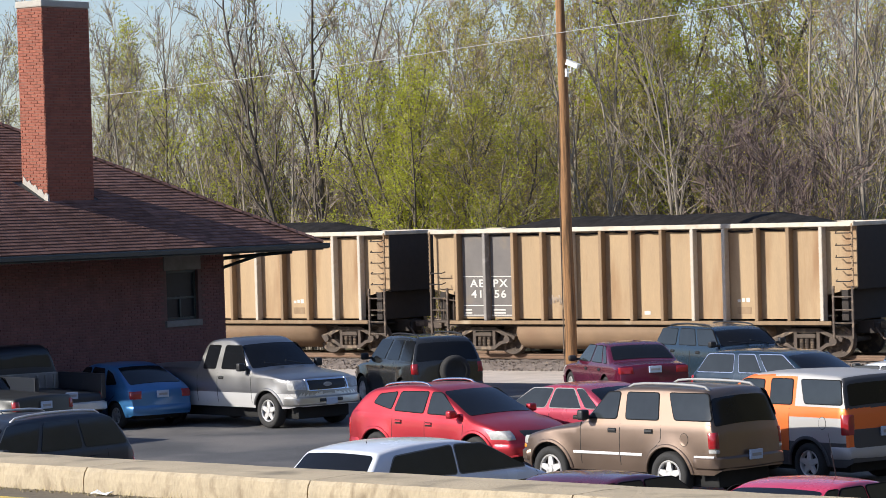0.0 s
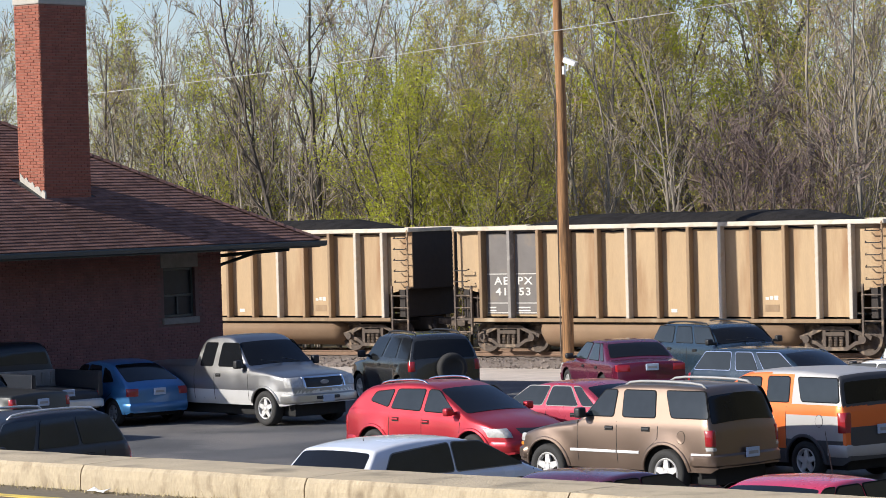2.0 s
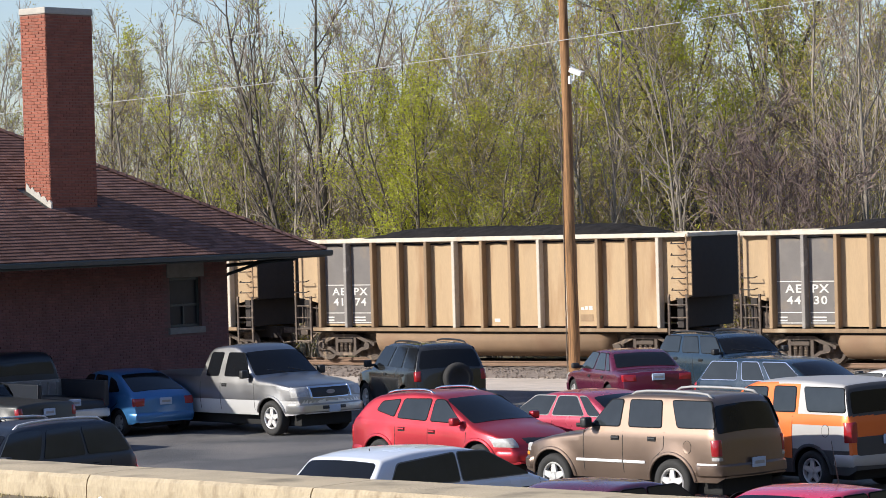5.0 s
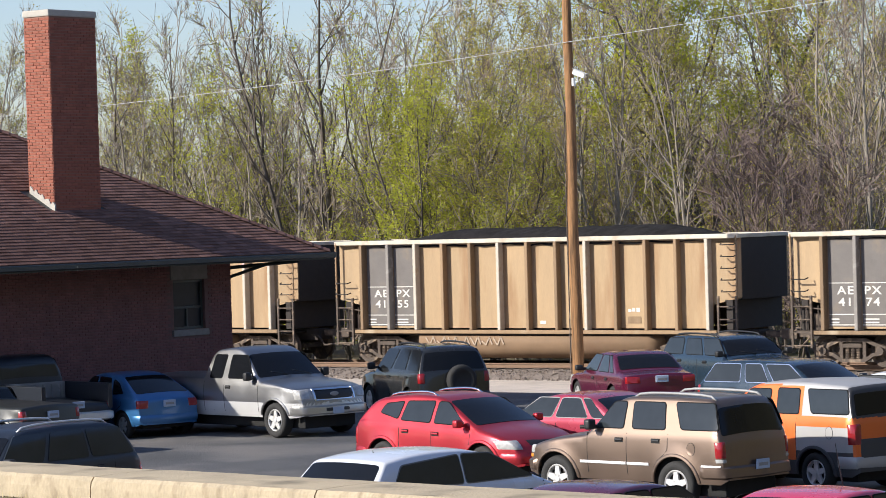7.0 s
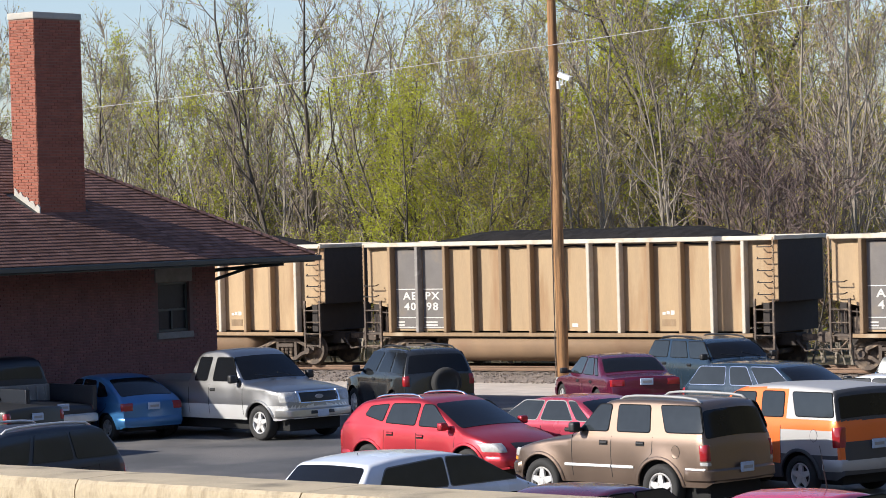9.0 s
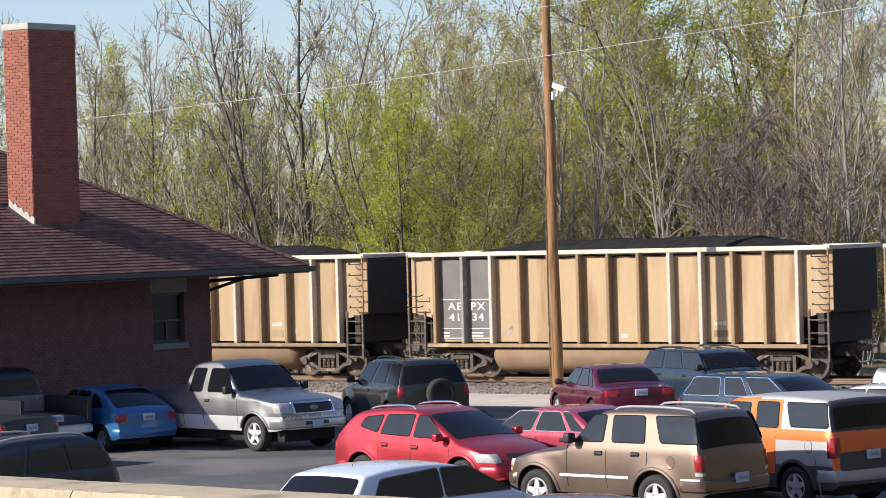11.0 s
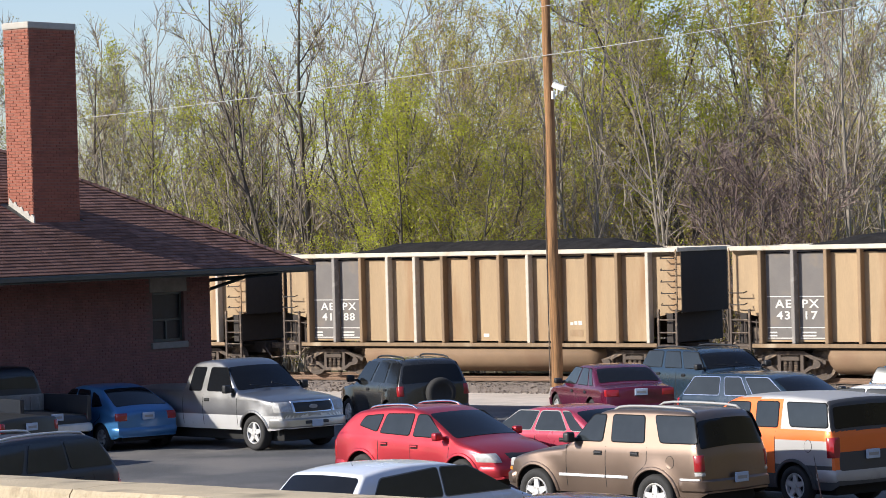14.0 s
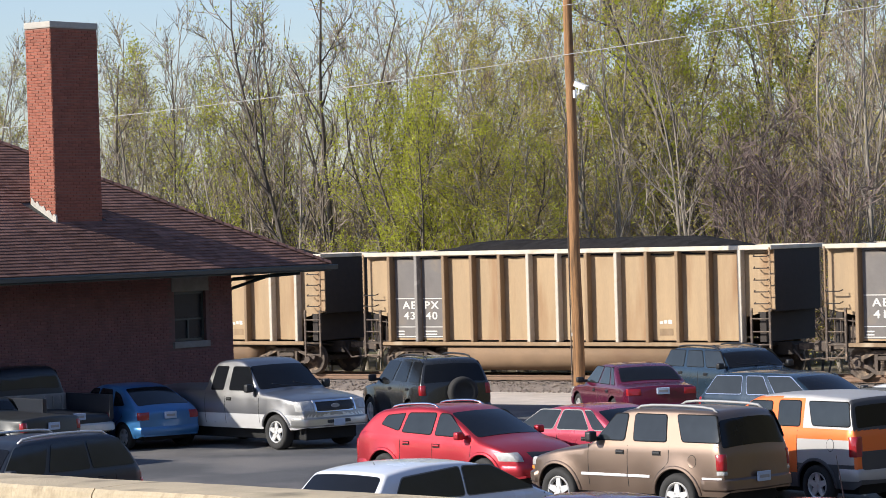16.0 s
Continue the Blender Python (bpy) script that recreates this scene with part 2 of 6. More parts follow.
def add_lathe(bm, profile, n=24, axis="Y"):
    """Turns (radius, height) pairs about an axis."""
    rings = []
    for r, h in profile:
        ring = []
        for i in range(n):
            c, s = math.cos(2 * math.pi * i / n) * r, math.sin(2 * math.pi * i / n) * r
            ring.append(bm.verts.new((c, h, s) if axis == "Y" else (c, s, h)))
        rings.append(ring)
    for a, b in zip(rings[:-1], rings[1:]):
        for i in range(n):
            bm.faces.new((a[i], a[(i + 1) % n], b[(i + 1) % n], b[i]))
    return bm


def add_loft(bm, sections, close=True, caps=True):
    rings = [[bm.verts.new(p) for p in s] for s in sections]
    k = len(rings[0])
    for a, b in zip(rings[:-1], rings[1:]):
        for i in range(k if close else k - 1):
            bm.faces.new((a[i], a[(i + 1) % k], b[(i + 1) % k], b[i]))
    if caps:
        bm.faces.new(rings[0][::-1])
        bm.faces.new(rings[-1])
    return bm


def add_slab(bm, pts, depth):
    """A flat polygon given thickness along its normal, outward by depth."""
    pts = [Vector(p) for p in pts]
    nn = (pts[1] - pts[0]).cross(pts[2] - pts[0]).normalized()
    a = [bm.verts.new(p) for p in pts]
    b = [bm.verts.new(p + nn * depth) for p in pts]
    k = len(pts)
    bm.faces.new(a[::-1])
    bm.faces.new(b)
    for i in range(k):
        bm.faces.new((a[i], a[(i + 1) % k], b[(i + 1) % k], b[i]))
    return bm


def interp(table, x):
    for (x0, v0), (x1, v1) in zip(table[:-1], table[1:]):
        if x <= x1:
            f = 0 if x1 == x0 else max(0.0, min(1.0, (x - x0) / (x1 - x0)))
            return v0 + (v1 - v0) * f
    return table[-1][1]


def lettering(name, text, size, mat, parent, m, bold=0.005, label=""):
    cu = bpy.data.curves.new(name, "FONT")
    cu.body, cu.size, cu.offset, cu.extrude = text, size, bold, 0.004
    cu.space_character = 1.18
    cu.align_x, cu.align_y = "CENTER", "CENTER"
    cu.resolution_u = 3
    tmp = bpy.data.objects.new(name, cu)
    scene.collection.objects.link(tmp)
    me = bpy.data.meshes.new_from_object(tmp.evaluated_get(bpy.context.evaluated_depsgraph_get()))
    bpy.data.objects.remove(tmp)
    bpy.data.curves.remove(cu)
    me.materials.clear()
    me.materials.append(mat)
    ob = new(name, me)
    ob.parent, ob.matrix_basis = parent, m
    if label:
        ob["label"] = label
    return ob


# ---- ground, yard, track bed ----
def plan(along, off, z=0.0, origin=(0.0, 89.8)):
    """A place by metres along the track and metres towards the yard from the near face of the train."""
    p = Vector((*origin, 0)) + U * along + N * off
    return Vector((p.x, p.y, z))


def strip(name, a0, a1, o0, o1, z, mat, label, thick=0.3, cells=(1, 1)):
    bm = bmesh.new()
    na, no = cells
    top = [[bm.verts.new(plan(a0 + (a1 - a0) * i / na, o0 + (o1 - o0) * j / no, z)) for j in range(no + 1)] for i in range(na + 1)]
    for i in range(na):
        for j in range(no):
            bm.faces.new((top[i][j], top[i + 1][j], top[i + 1][j + 1], top[i][j + 1]))
    bmesh.ops.recalc_face_normals(bm, faces=bm.faces)
    if bm.faces[:][0].normal.z < 0:
        bmesh.ops.reverse_faces(bm, faces=bm.faces)
    ext = bmesh.ops.extrude_face_region(bm, geom=bm.faces[:])
    for v in [g for g in ext["geom"] if isinstance(g, bmesh.types.BMVert)]:
        v.co.z = z
    low = [v for r in top for v in r]
    for v in low:
        v.co.z = z - thick
    bmesh.ops.recalc_face_normals(bm, faces=bm.faces)
    return tagged(link(bm, name, mat), label, name.split("_")[0], kind="structure")


bm = bmesh.new()
bmesh.ops.create_grid(bm, x_segments=8, y_segments=8, size=2500)
tagged(link(bm, "ground", M["ground"], m=pose(0, 0, -0.35)), "brown earth with patches of spring grass", "ground", kind="structure")
strip("pavement_lot", -75, 75, 7.2, 69.0, 0.0, M["asphalt"], "dark worn asphalt of the station car park")
strip("road_platform", -140, 110, 1.9, 7.2, -0.02, M["gravel"], "pale gravel lane beside the railway track")

# unseen belts east and south, added to block low sky light and reflections
for nm, x0, x1, y0, y1 in (("backdrop_woods", 36, 44, -50, 64), ("backdrop_woods", -30, 35, -58, -50)):
    bm = bmesh.new()
    n_ = 60
    secs = []
    for i in range(n_ + 1):
        f = i / n_
        p = Vector((x0, y0 + (y1 - y0) * f, 0)) if y1 - y0 > x1 - x0 else Vector((x0 + (x1 - x0) * f, y1, 0))
        d = Vector((x1 - x0, 0, 0)) if y1 - y0 > x1 - x0 else Vector((0, y0 - y1, 0))
        h = 20 + 5 * noise.noise(Vector((f * 14, x0 * .1, 1)))
        secs.append([p + Vector((0, 0, -.4)), p + d * .1 + Vector((0, 0, h * .6)), p + d * .4 + Vector((0, 0, h)), p + d + Vector((0, 0, h * .7)), p + d + Vector((0, 0, -.4))])
    add_loft(bm, secs)
    bmesh.ops.recalc_face_normals(bm, faces=bm.faces)
    tagged(link(bm, nm, M["sky_block"]), "unseen brown green belt added to block low sky light", "backdrop", kind="structure")

# faded parking lines
for k in range(9):
    bm = bmesh.new()
    a = -6 + k * 2.75
    add_box(bm, -0.05, 0.05, -2.4, 2.4, 0.0, 0.004)
    tagged(link(bm, "parking_line", M["white"], m=Matrix.Translation(plan(a + 8, 38.3, 0.001)) @ pose(0, 0, 0, 0, 0, -TURN + 90)),
           "faded white painted parking line on asphalt", "road marking", "parking lines", kind="structure")

# ballast shoulder, ties and rails
RAIL = 0.30
bm = bmesh.new()
sec = [(2.3, -0.1), (1.7, 0.03), (0.9, 0.13), (-1.5, 0.15), (-3.9, 0.13), (-6.5, -0.1), (-6.5, -0.35), (2.3, -0.35)]
rng = random.Random(5)
add_loft(bm, [[plan(a, o + rng.uniform(-.08, .08), z + rng.uniform(-.015, .015)) for o, z in sec] for a in np.arange(-235, 200, 1.2)])
bmesh.ops.recalc_face_normals(bm, faces=bm.faces)
tagged(link(bm, "ballast_bed", M["ballast"]), "brown grey stone ballast bed of the track", "ballast", kind="structure")
bm = bmesh.new()
for i in range(5200):
    a, o = rng.uniform(-16, 16), rng.uniform(0.3, 2.2)
    z = interp([(0.9, 0.13), (1.7, 0.03), (2.3, -0.03)], o)
    r = rng.uniform(0.02, 0.055)
    p = plan(a, o, z)
    tip = [bm.verts.new(p + Vector((rng.uniform(-r, r), rng.uniform(-r, r), rng.uniform(0.3, 1.0) * r))) for _ in range(2)]
    base = [bm.verts.new(p + Vector((r * math.cos(t + i), r * math.sin(t + i), -0.02))) for t in (0, 2.1, 4.2)]
    for q in range(3):
        bm.faces.new((base[q], base[(q + 1) % 3], tip[0]))
    bm.faces.new((tip[0], base[0], tip[1]))
tagged(link(bm, "ballast_stones", M["ballast"]), "loose brown grey ballast stones beside the track", "stones", kind="stuff")
bm = bmesh.new()
add_box(bm, -0.115, 0.115, -1.3, 1.3, -0.18, 0.0, 0.01, 1)
tie = tagged(link(bm, "railway_tie", M["tie"], m=Matrix.Translation(plan(-40, -1.5, 0.16)) @ pose(0, 0, 0, 0, 0, -TURN)),
             "dark creosoted wooden railway tie", "railway tie", "ties of the track")
for i in range(1, 150):
    copy_thing(tie, Matrix.Translation(plan(-40 + 0.53 * i, -1.5, 0.16)) @ pose(0, 0, rng.uniform(-.004, .004), 0, 0, -TURN + rng.uniform(-1, 1)))
for o in (-0.78, -2.22):
    bm = bmesh.new()
    prof = [(-.07, .16), (.07, .16), (.07, .175), (.015, .19), (.015, .255), (.035, .262), (.035, .30), (-.035, .30), (-.035, .262), (-.015, .255), (-.015, .19), (-.07, .175)]
    add_loft(bm, [[plan(a, o + x, z) for x, z in prof] for a in (-235, 200)])
    bmesh.ops.recalc_face_normals(bm, faces=bm.faces)
    tagged(link(bm, "rail", M["rail"]), "rusty steel rail with a worn head", "rail", "rails of the track", kind="structure")

# ---- foreground parapet: a thick low concrete wall on an embankment ----
WD = Vector((0.7266, -0.687, 0))          # along the wall
WN = Vector((0.687, 0.7266, 0))           # towards the yard
WTOP, WNEAR, WFAR = 2.54, 16.61, 17.43
wall = empty("wall_parapet", Matrix.Identity(4), "low thick weathered tan concrete wall with joints", "wall", kind="structure")
panel_len = 2.78
w0 = Vector((-3.03, 26.0, 0)).dot(WD)     # one joint
for i in range(-7, 8):
    a0, a1 = w0 + i * panel_len + 0.007, w0 + (i + 1) * panel_len - 0.007
    bm = bmesh.new()
    cells = 14
    secs = []
    for j in range(cells + 1):
        a = a0 + (a1 - a0) * j / cells
        wob = [noise.noise(Vector((a * 1.7, q * 3.1, 4.0))) * 0.012 for q in range(6)]
        edge = 0.03 if 0 < j < cells else 0.045
        pts = [(WNEAR + .0, 0.0), (WNEAR + wob[0], WTOP - 0.10), (WNEAR + edge * .3, WTOP - edge), (WNEAR + edge + wob[1], WTOP + wob[2] * .5), ((WNEAR + WFAR) / 2, WTOP + 0.006 + wob[3] * .5),
               (WFAR - edge, WTOP + wob[4] * .5), (WFAR, WTOP - edge), (WFAR, 0.0)]
        secs.append([WD * a + WN * b + Vector((0, 0, z)) for b, z in pts])
    add_loft(bm, secs)
    bmesh.ops.recalc_face_normals(bm, faces=bm.faces)
    # near face takes the stained base, the rest the one lightened for low sun
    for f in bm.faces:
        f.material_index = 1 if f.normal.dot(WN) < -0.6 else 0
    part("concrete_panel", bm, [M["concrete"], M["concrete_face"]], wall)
    bm = bmesh.new()
    secs = [[WD * (a1 + d) + WN * b + Vector((0, 0, z)) for b, z in ((WNEAR + .02, 0.), (WNEAR + .02, WTOP - .05), (WFAR - .02, WTOP - .012), (WFAR - .02, 0))] for d in (-.003, .017)]
    add_loft(bm, secs)
    bmesh.ops.recalc_face_normals(bm, faces=bm.faces)
    part("joint", bm, M["joint"], wall)
bm = bmesh.new()
add_loft(bm, [[WD * a + WN * b + Vector((0, 0, z)) for b, z in ((-60, 2.325), (WNEAR - .001, 2.325), (WNEAR - .001, -.4), (-60, -.4))] for a in (-60, 60)])
bmesh.ops.recalc_face_normals(bm, faces=bm.faces)
tagged(link(bm, "ground_embankment", M["ground"]), "dry earth bank with scattered litter on the near side", "ground", kind="structure")
bm = bmesh.new()
add_loft(bm, [[WD * a + WN * b + Vector((0, 0, z)) for b, z in ((WNEAR - .70, 2.33), (WNEAR - .57, 2.33), (WNEAR - .57, 2.31), (WNEAR - .70, 2.31))] for a in (-60, 60)])
bmesh.ops.recalc_face_normals(bm, faces=bm.faces)
tagged(link(bm, "kerb_line", M["yellow"]), "worn yellow painted line along the wall", "road marking", kind="structure")

# dry weeds and crumbs of dirt along the foot of the wall, a scrap of litter
rng = random.Random(77)
bm = bmesh.new()
for k in range(900):
    a = w0 + rng.uniform(-4, 6)
    p = WD * a + WN * (WNEAR - abs(rng.gauss(0, .09)) - .01) + Vector((0, 0, 2.32))
    if rng.random() < .55:
        r = rng.uniform(.006, .02)
        vs = [bm.verts.new(p + Vector((r * math.cos(t), r * math.sin(t), 0))) for t in (0, 2.1, 4.2)]
        tip = bm.verts.new(p + Vector((0, 0, r * 1.2)))
        for q in range(3):
            bm.faces.new((vs[q], vs[(q + 1) % 3], tip))
    else:
        h = rng.uniform(.03, .10)
        d = Vector((rng.gauss(0, .4), rng.gauss(0, .4), 1)).normalized() * h
        s_ = WD * .004
        bm.faces.new([bm.verts.new(x) for x in (p - s_, p + s_, p + d)])
tagged(link(bm, "dry_weeds", M["weed"]), "dry weeds and dirt along the foot of the wall", "weeds", kind="stuff")
bm = bmesh.new()
g_ = [[bm.verts.new((.07 * i - .1, .04 * j - .04, .015 + .035 * rng.random())) for j in range(3)] for i in range(4)]
for i in range(3):
    for j in range(2):
        bm.faces.new((g_[i][j], g_[i + 1][j], g_[i + 1][j + 1], g_[i][j + 1]))
ext = bmesh.ops.extrude_face_region(bm, geom=bm.faces[:])
for v in [q for q in ext["geom"] if isinstance(q, bmesh.types.BMVert)]:
    v.co.z += .006
bmesh.ops.recalc_face_normals(bm, faces=bm.faces)
tagged(link(bm, "litter_scrap", M["white"], m=Matrix.Translation(WD * (w0 + .38) + WN * (WNEAR - .12) + Vector((0, 0, 2.32))) @ pose(0, 0, 0, 0, 0, -43)),
       "crumpled white scrap of paper litter on the bank", "litter")

# ---- station building ----
E0 = Vector((-2.994, 75.0, 3.924))          # far corner of the eaves
OVER, PITCH, DEPTH, LENGTH = 1.776, 0.565, 14.6, 26.0
WC = E0 - OVER * (U - N)
WC.z = 0


def bplan(n_along, back, z):
    """A place on the building: metres along N from the far eaves corner, metres back (-U) from the end eaves."""
    p = E0 + N * n_along - U * back
    return Vector((p.x, p.y, z))


station = empty("station_building", Matrix.Identity(4), "low dark red brick railway station with brown hipped roof", "building")


def add_brick(bm, o, du, dv, dn, w, h, d):
    """A brick face with chamfered rim standing d proud of o."""
    p = [o, o + du * w, o + du * w + dv * h, o + dv * h]
    q = [o + du * .006 + dv * .006 + dn * d, o + du * (w - .006) + dv * .006 + dn * d, o + du * (w - .006) + dv * (h - .006) + dn * d, o + du * .006 + dv * (h - .006) + dn * d]
    a, b = [bm.verts.new(v) for v in p], [bm.verts.new(v) for v in q]
    bm.faces.new(b)
    for i in range(4):
        bm.faces.new((a[i], a[(i + 1) % 4], b[(i + 1) % 4], b[i]))


def brickwork(parent, o, du, dn, width, height, mat, holes=(), floor=None, single=0, seed=1):
    """Courses of bricks on a face; the first of them are objects of their own."""
    rr = random.Random(seed)
    bw, bh, j = 0.208, 0.062, 0.013
    up = Vector((0, 0, 1))
    rest = bmesh.new()
    shared, made = None, 0
    row = 0
    z = 0.0
    while z + bh <= height:
        x = -(row % 2) * (bw + j) / 2
        while x < width:
            x0, x1 = max(x, 0.0), min(x + bw, width)
            ok = x1 - x0 > 0.05 and not any(hx0 < x1 and hx1 > x0 and hz0 < z + bh and hz1 > z for hx0, hx1, hz0, hz1 in holes)
            if ok and floor is not None and z + bh * .3 < floor(x0 + bw / 2):
                ok = False
            if ok:
                at = o + du * x0 + up * z
                d = 0.009 + rr.uniform(0, .006)
                if made < single and x1 - x0 > bw - .001 and floor is None or made < single and x1 - x0 > bw - .001:
                    if shared is None:
                        b = bmesh.new()
                        add_brick(b, Vector(), du, up, dn, bw, bh, 0.012)
                        bmesh.ops.recalc_face_normals(b, faces=b.faces)
                        first = part("brick", b, mat, parent)
                        first.location = at
                        shared = first.data
                    else:
                        nb = new("brick", shared)
                        nb.parent, nb.location = parent, at
                    made += 1
                else:
                    add_brick(rest, at, du, up, dn, x1 - x0, bh, d)
            x += bw + .006
        z += bh + j
        row += 1
    tagged(part("brickwork", rest, mat, parent), kind="stuff")


# walls: end wall faces U, yard wall faces N
END_W = DEPTH - 2 * OVER
HOLE = (0.98, 2.13, 2.16, 3.377)            # window: along N from the far corner, height


def wall_box(bm, a0, a1, z0, z1, b0=0.0, b1=0.35):
    pts = [WC + N * a - U * b + Vector((0, 0, z)) for a, b, z in itertools.product((a0, a1), (b0, b1), (z0, z1))]
    v = [bm.verts.new(p) for p in pts]
    for f in ((0, 1, 3, 2), (4, 6, 7, 5), (0, 4, 5, 1), (2, 3, 7, 6), (0, 2, 6, 4), (1, 5, 7, 3)):
        bm.faces.new([v[i] for i in f])


EZ = E0.z
bwall = None
for a0, a1, z0, z1, b0, b1 in ((0, HOLE[0], 0, EZ, 0, .35), (HOLE[1], END_W, 0, EZ, 0, .35), (HOLE[0], HOLE[1], 0, HOLE[2], 0, .35), (HOLE[0], HOLE[1], HOLE[3], EZ, 0, .35),
                               (0, .35, 0, EZ, .351, LENGTH - 2 * OVER), (END_W - .35, END_W, 0, EZ, .351, LENGTH - 2 * OVER), (.351, END_W - .351, 0, EZ, LENGTH - 2 * OVER - .35, LENGTH - 2 * OVER)):
    bm = bmesh.new()
    wall_box(bm, a0, a1, z0, z1, b0, b1)
    bmesh.ops.recalc_face_normals(bm, faces=bm.faces)
    ob = part("wall", bm, M["mortar_dark"], station, "dark red brick wall")
    bwall = bwall or ob
brickwork(bwall, WC.copy() + U * .001, N, U, 9.5, EZ - .05, M["brick_wall"], holes=[(HOLE[0] - .1, HOLE[1] + .1, HOLE[2] - .17, HOLE[3] + .4)], single=120, seed=3)


def on_wall(bm, a0, a1, z0, z1, proud, back, bevel=0.01):
    add_box(bm, a0, a1, -back, proud, z0, z1, bevel, 1)
    return bm


WALLM = Matrix((( N.x, U.x, 0, WC.x), (N.y, U.y, 0, WC.y), (0, 0, 1, 0), (0, 0, 0, 1)))
win = part("window", on_wall(bmesh.new(), HOLE[0] + .02, HOLE[1] - .02, HOLE[2], HOLE[3], -0.17, 0.21), M["under"], station, "dark sash window", m=WALLM)
part("lintel", on_wall(bmesh.new(), HOLE[0] - .1, HOLE[1] + .1, HOLE[3] + .004, HOLE[3] + .39, 0.03, 0.1), M["stone_dark"], station, "pale stone lintel", m=WALLM)
part("sill", on_wall(bmesh.new(), HOLE[0] - .08, HOLE[1] + .08, HOLE[2] - .16, HOLE[2] - .004, 0.06, 0.15), M["stone_dark"], station, "pale stone sill", m=WALLM)
mid = (HOLE[0] + HOLE[1]) / 2
fr = bmesh.new()
for a0, a1, z0, z1 in ((HOLE[0], HOLE[0] + .07, HOLE[2], HOLE[3]), (HOLE[1] - .07, HOLE[1], HOLE[2], HOLE[3]), (HOLE[0] + .07, HOLE[1] - .07, HOLE[3] - .07, HOLE[3]),
                       (HOLE[0] + .07, HOLE[1] - .07, HOLE[2], HOLE[2] + .07), (HOLE[0] + .07, HOLE[1] - .07, 2.67, 2.73), (mid - .03, mid + .03, HOLE[2] + .07, 2.668)):
    on_wall(fr, a0, a1, z0, z1, -0.08, 0.16, 0.006)
part("frame", fr, M["dark_trim"], win)
for a0, a1, z0, z1 in ((HOLE[0] + .07, mid - .03, HOLE[2] + .07, 2.67), (mid + .03, HOLE[1] - .07, HOLE[2] + .07, 2.67), (HOLE[0] + .07, HOLE[1] - .07, 2.73, HOLE[3] - .07)):
    part("pane", on_wall(bmesh.new(), a0, a1, z0, z1, -0.125, 0.135, 0), M["dim_glass"], win)

# roof: hipped slab with thickness, soffit, gutter
APEX = DEPTH / 2
RZ = EZ + PITCH * APEX
corners = [bplan(0, 0, EZ), bplan(DEPTH, 0, EZ), bplan(DEPTH, LENGTH, EZ), bplan(0, LENGTH, EZ)]
r0, r1 = bplan(APEX, APEX, RZ), bplan(APEX, LENGTH - APEX, RZ)
bm = bmesh.new()
v = [bm.verts.new(p) for p in corners] + [bm.verts.new(r0), bm.verts.new(r1)]
lo = [bm.verts.new(p - Vector((0, 0, .17))) for p in corners]
for f in ((0, 1, 4), (1, 2, 5, 4), (2, 3, 5), (3, 0, 4, 5)):
    bm.faces.new([v[i] for i in f])
bm.faces.new(lo[::-1])
for i in range(4):
    bm.faces.new((v[i], lo[i], lo[(i + 1) % 4], v[(i + 1) % 4]))
bmesh.ops.recalc_face_normals(bm, faces=bm.faces)
roof = part("roof", bm, M["dark_trim"], station, "brown asphalt shingle hipped roof")

# shingles in overlapping courses on the end slope and the yard slope
slope = math.atan(PITCH)


def shingle_mesh(bm, o, across, up, nrm, w, h):
    """One tab: thick lower edge, thin upper edge."""
    p = [o, o + across * w, o + across * w + up * h, o + up * h]
    t = (0.024, 0.024, 0.006, 0.006)
    a, b = [bm.verts.new(x) for x in p], [bm.verts.new(x + nrm * k) for x, k in zip(p, t)]
    bm.faces.new(b)
    for i in range(4):
        bm.faces.new((a[i], a[(i + 1) % 4], b[(i + 1) % 4], b[i]))


def shingle_slope(parent, start, across, inward, length, limit, single, seed, skip=None):
    rr = random.Random(seed)
    up = (inward * math.cos(slope) + Vector((0, 0, math.sin(slope)))).normalized()
    nrm = across.cross(up).normalized()
    if nrm.z < 0:
        nrm = -nrm
    expo, tab = 0.145, 0.32
    rest, shared, made, row = bmesh.new(), None, 0, 0
    while True:
        run = row * expo * math.cos(slope)
        if run > limit:
            break
        x0, x1 = run + 0.02, length - run - 0.02
        x = x0 - (row % 3) * tab / 3
        while x < x1:
            a, b = max(x, x0), min(x + tab - .006, x1)
            if b - a > 0.04 and not (skip and skip(a, b, run)):
                at = start + across * a + up * (row * expo) + nrm * (0.004 + rr.uniform(0, .004))
                if made < single and b - a > tab - .007 and a > 4.5 and a < 11:
                    if shared is None:
                        bb = bmesh.new()
                        shingle_mesh(bb, Vector(), across, up, nrm, tab - .006, expo * 1.15)
                        bmesh.ops.recalc_face_normals(bb, faces=bb.faces)
                        f0 = part("shingle", bb, M["shingle"], parent)
                        f0.location, shared = at, f0.data
                    else:
                        s = new("shingle", shared)
                        s.parent, s.location = parent, at
                    made += 1
                else:
                    shingle_mesh(rest, at, across, up, nrm, b - a, expo * 1.15)
            x += tab
        row += 1
    bmesh.ops.recalc_face_normals(rest, faces=rest.faces)
    tagged(part("shingles", rest, M["shingle"], parent), kind="stuff")


CH = (5.93, 7.50, 2.17, 2.98)              # chimney: along N, back
ROOF_JOBS = lambda: shingle_slope(roof, bplan(0, 0, EZ), N, -U, DEPTH, APEX, 280, 11,
                                  skip=lambda a, b, run: b > CH[0] - .02 and a < CH[1] + .02 and CH[2] - .05 < run < CH[3])
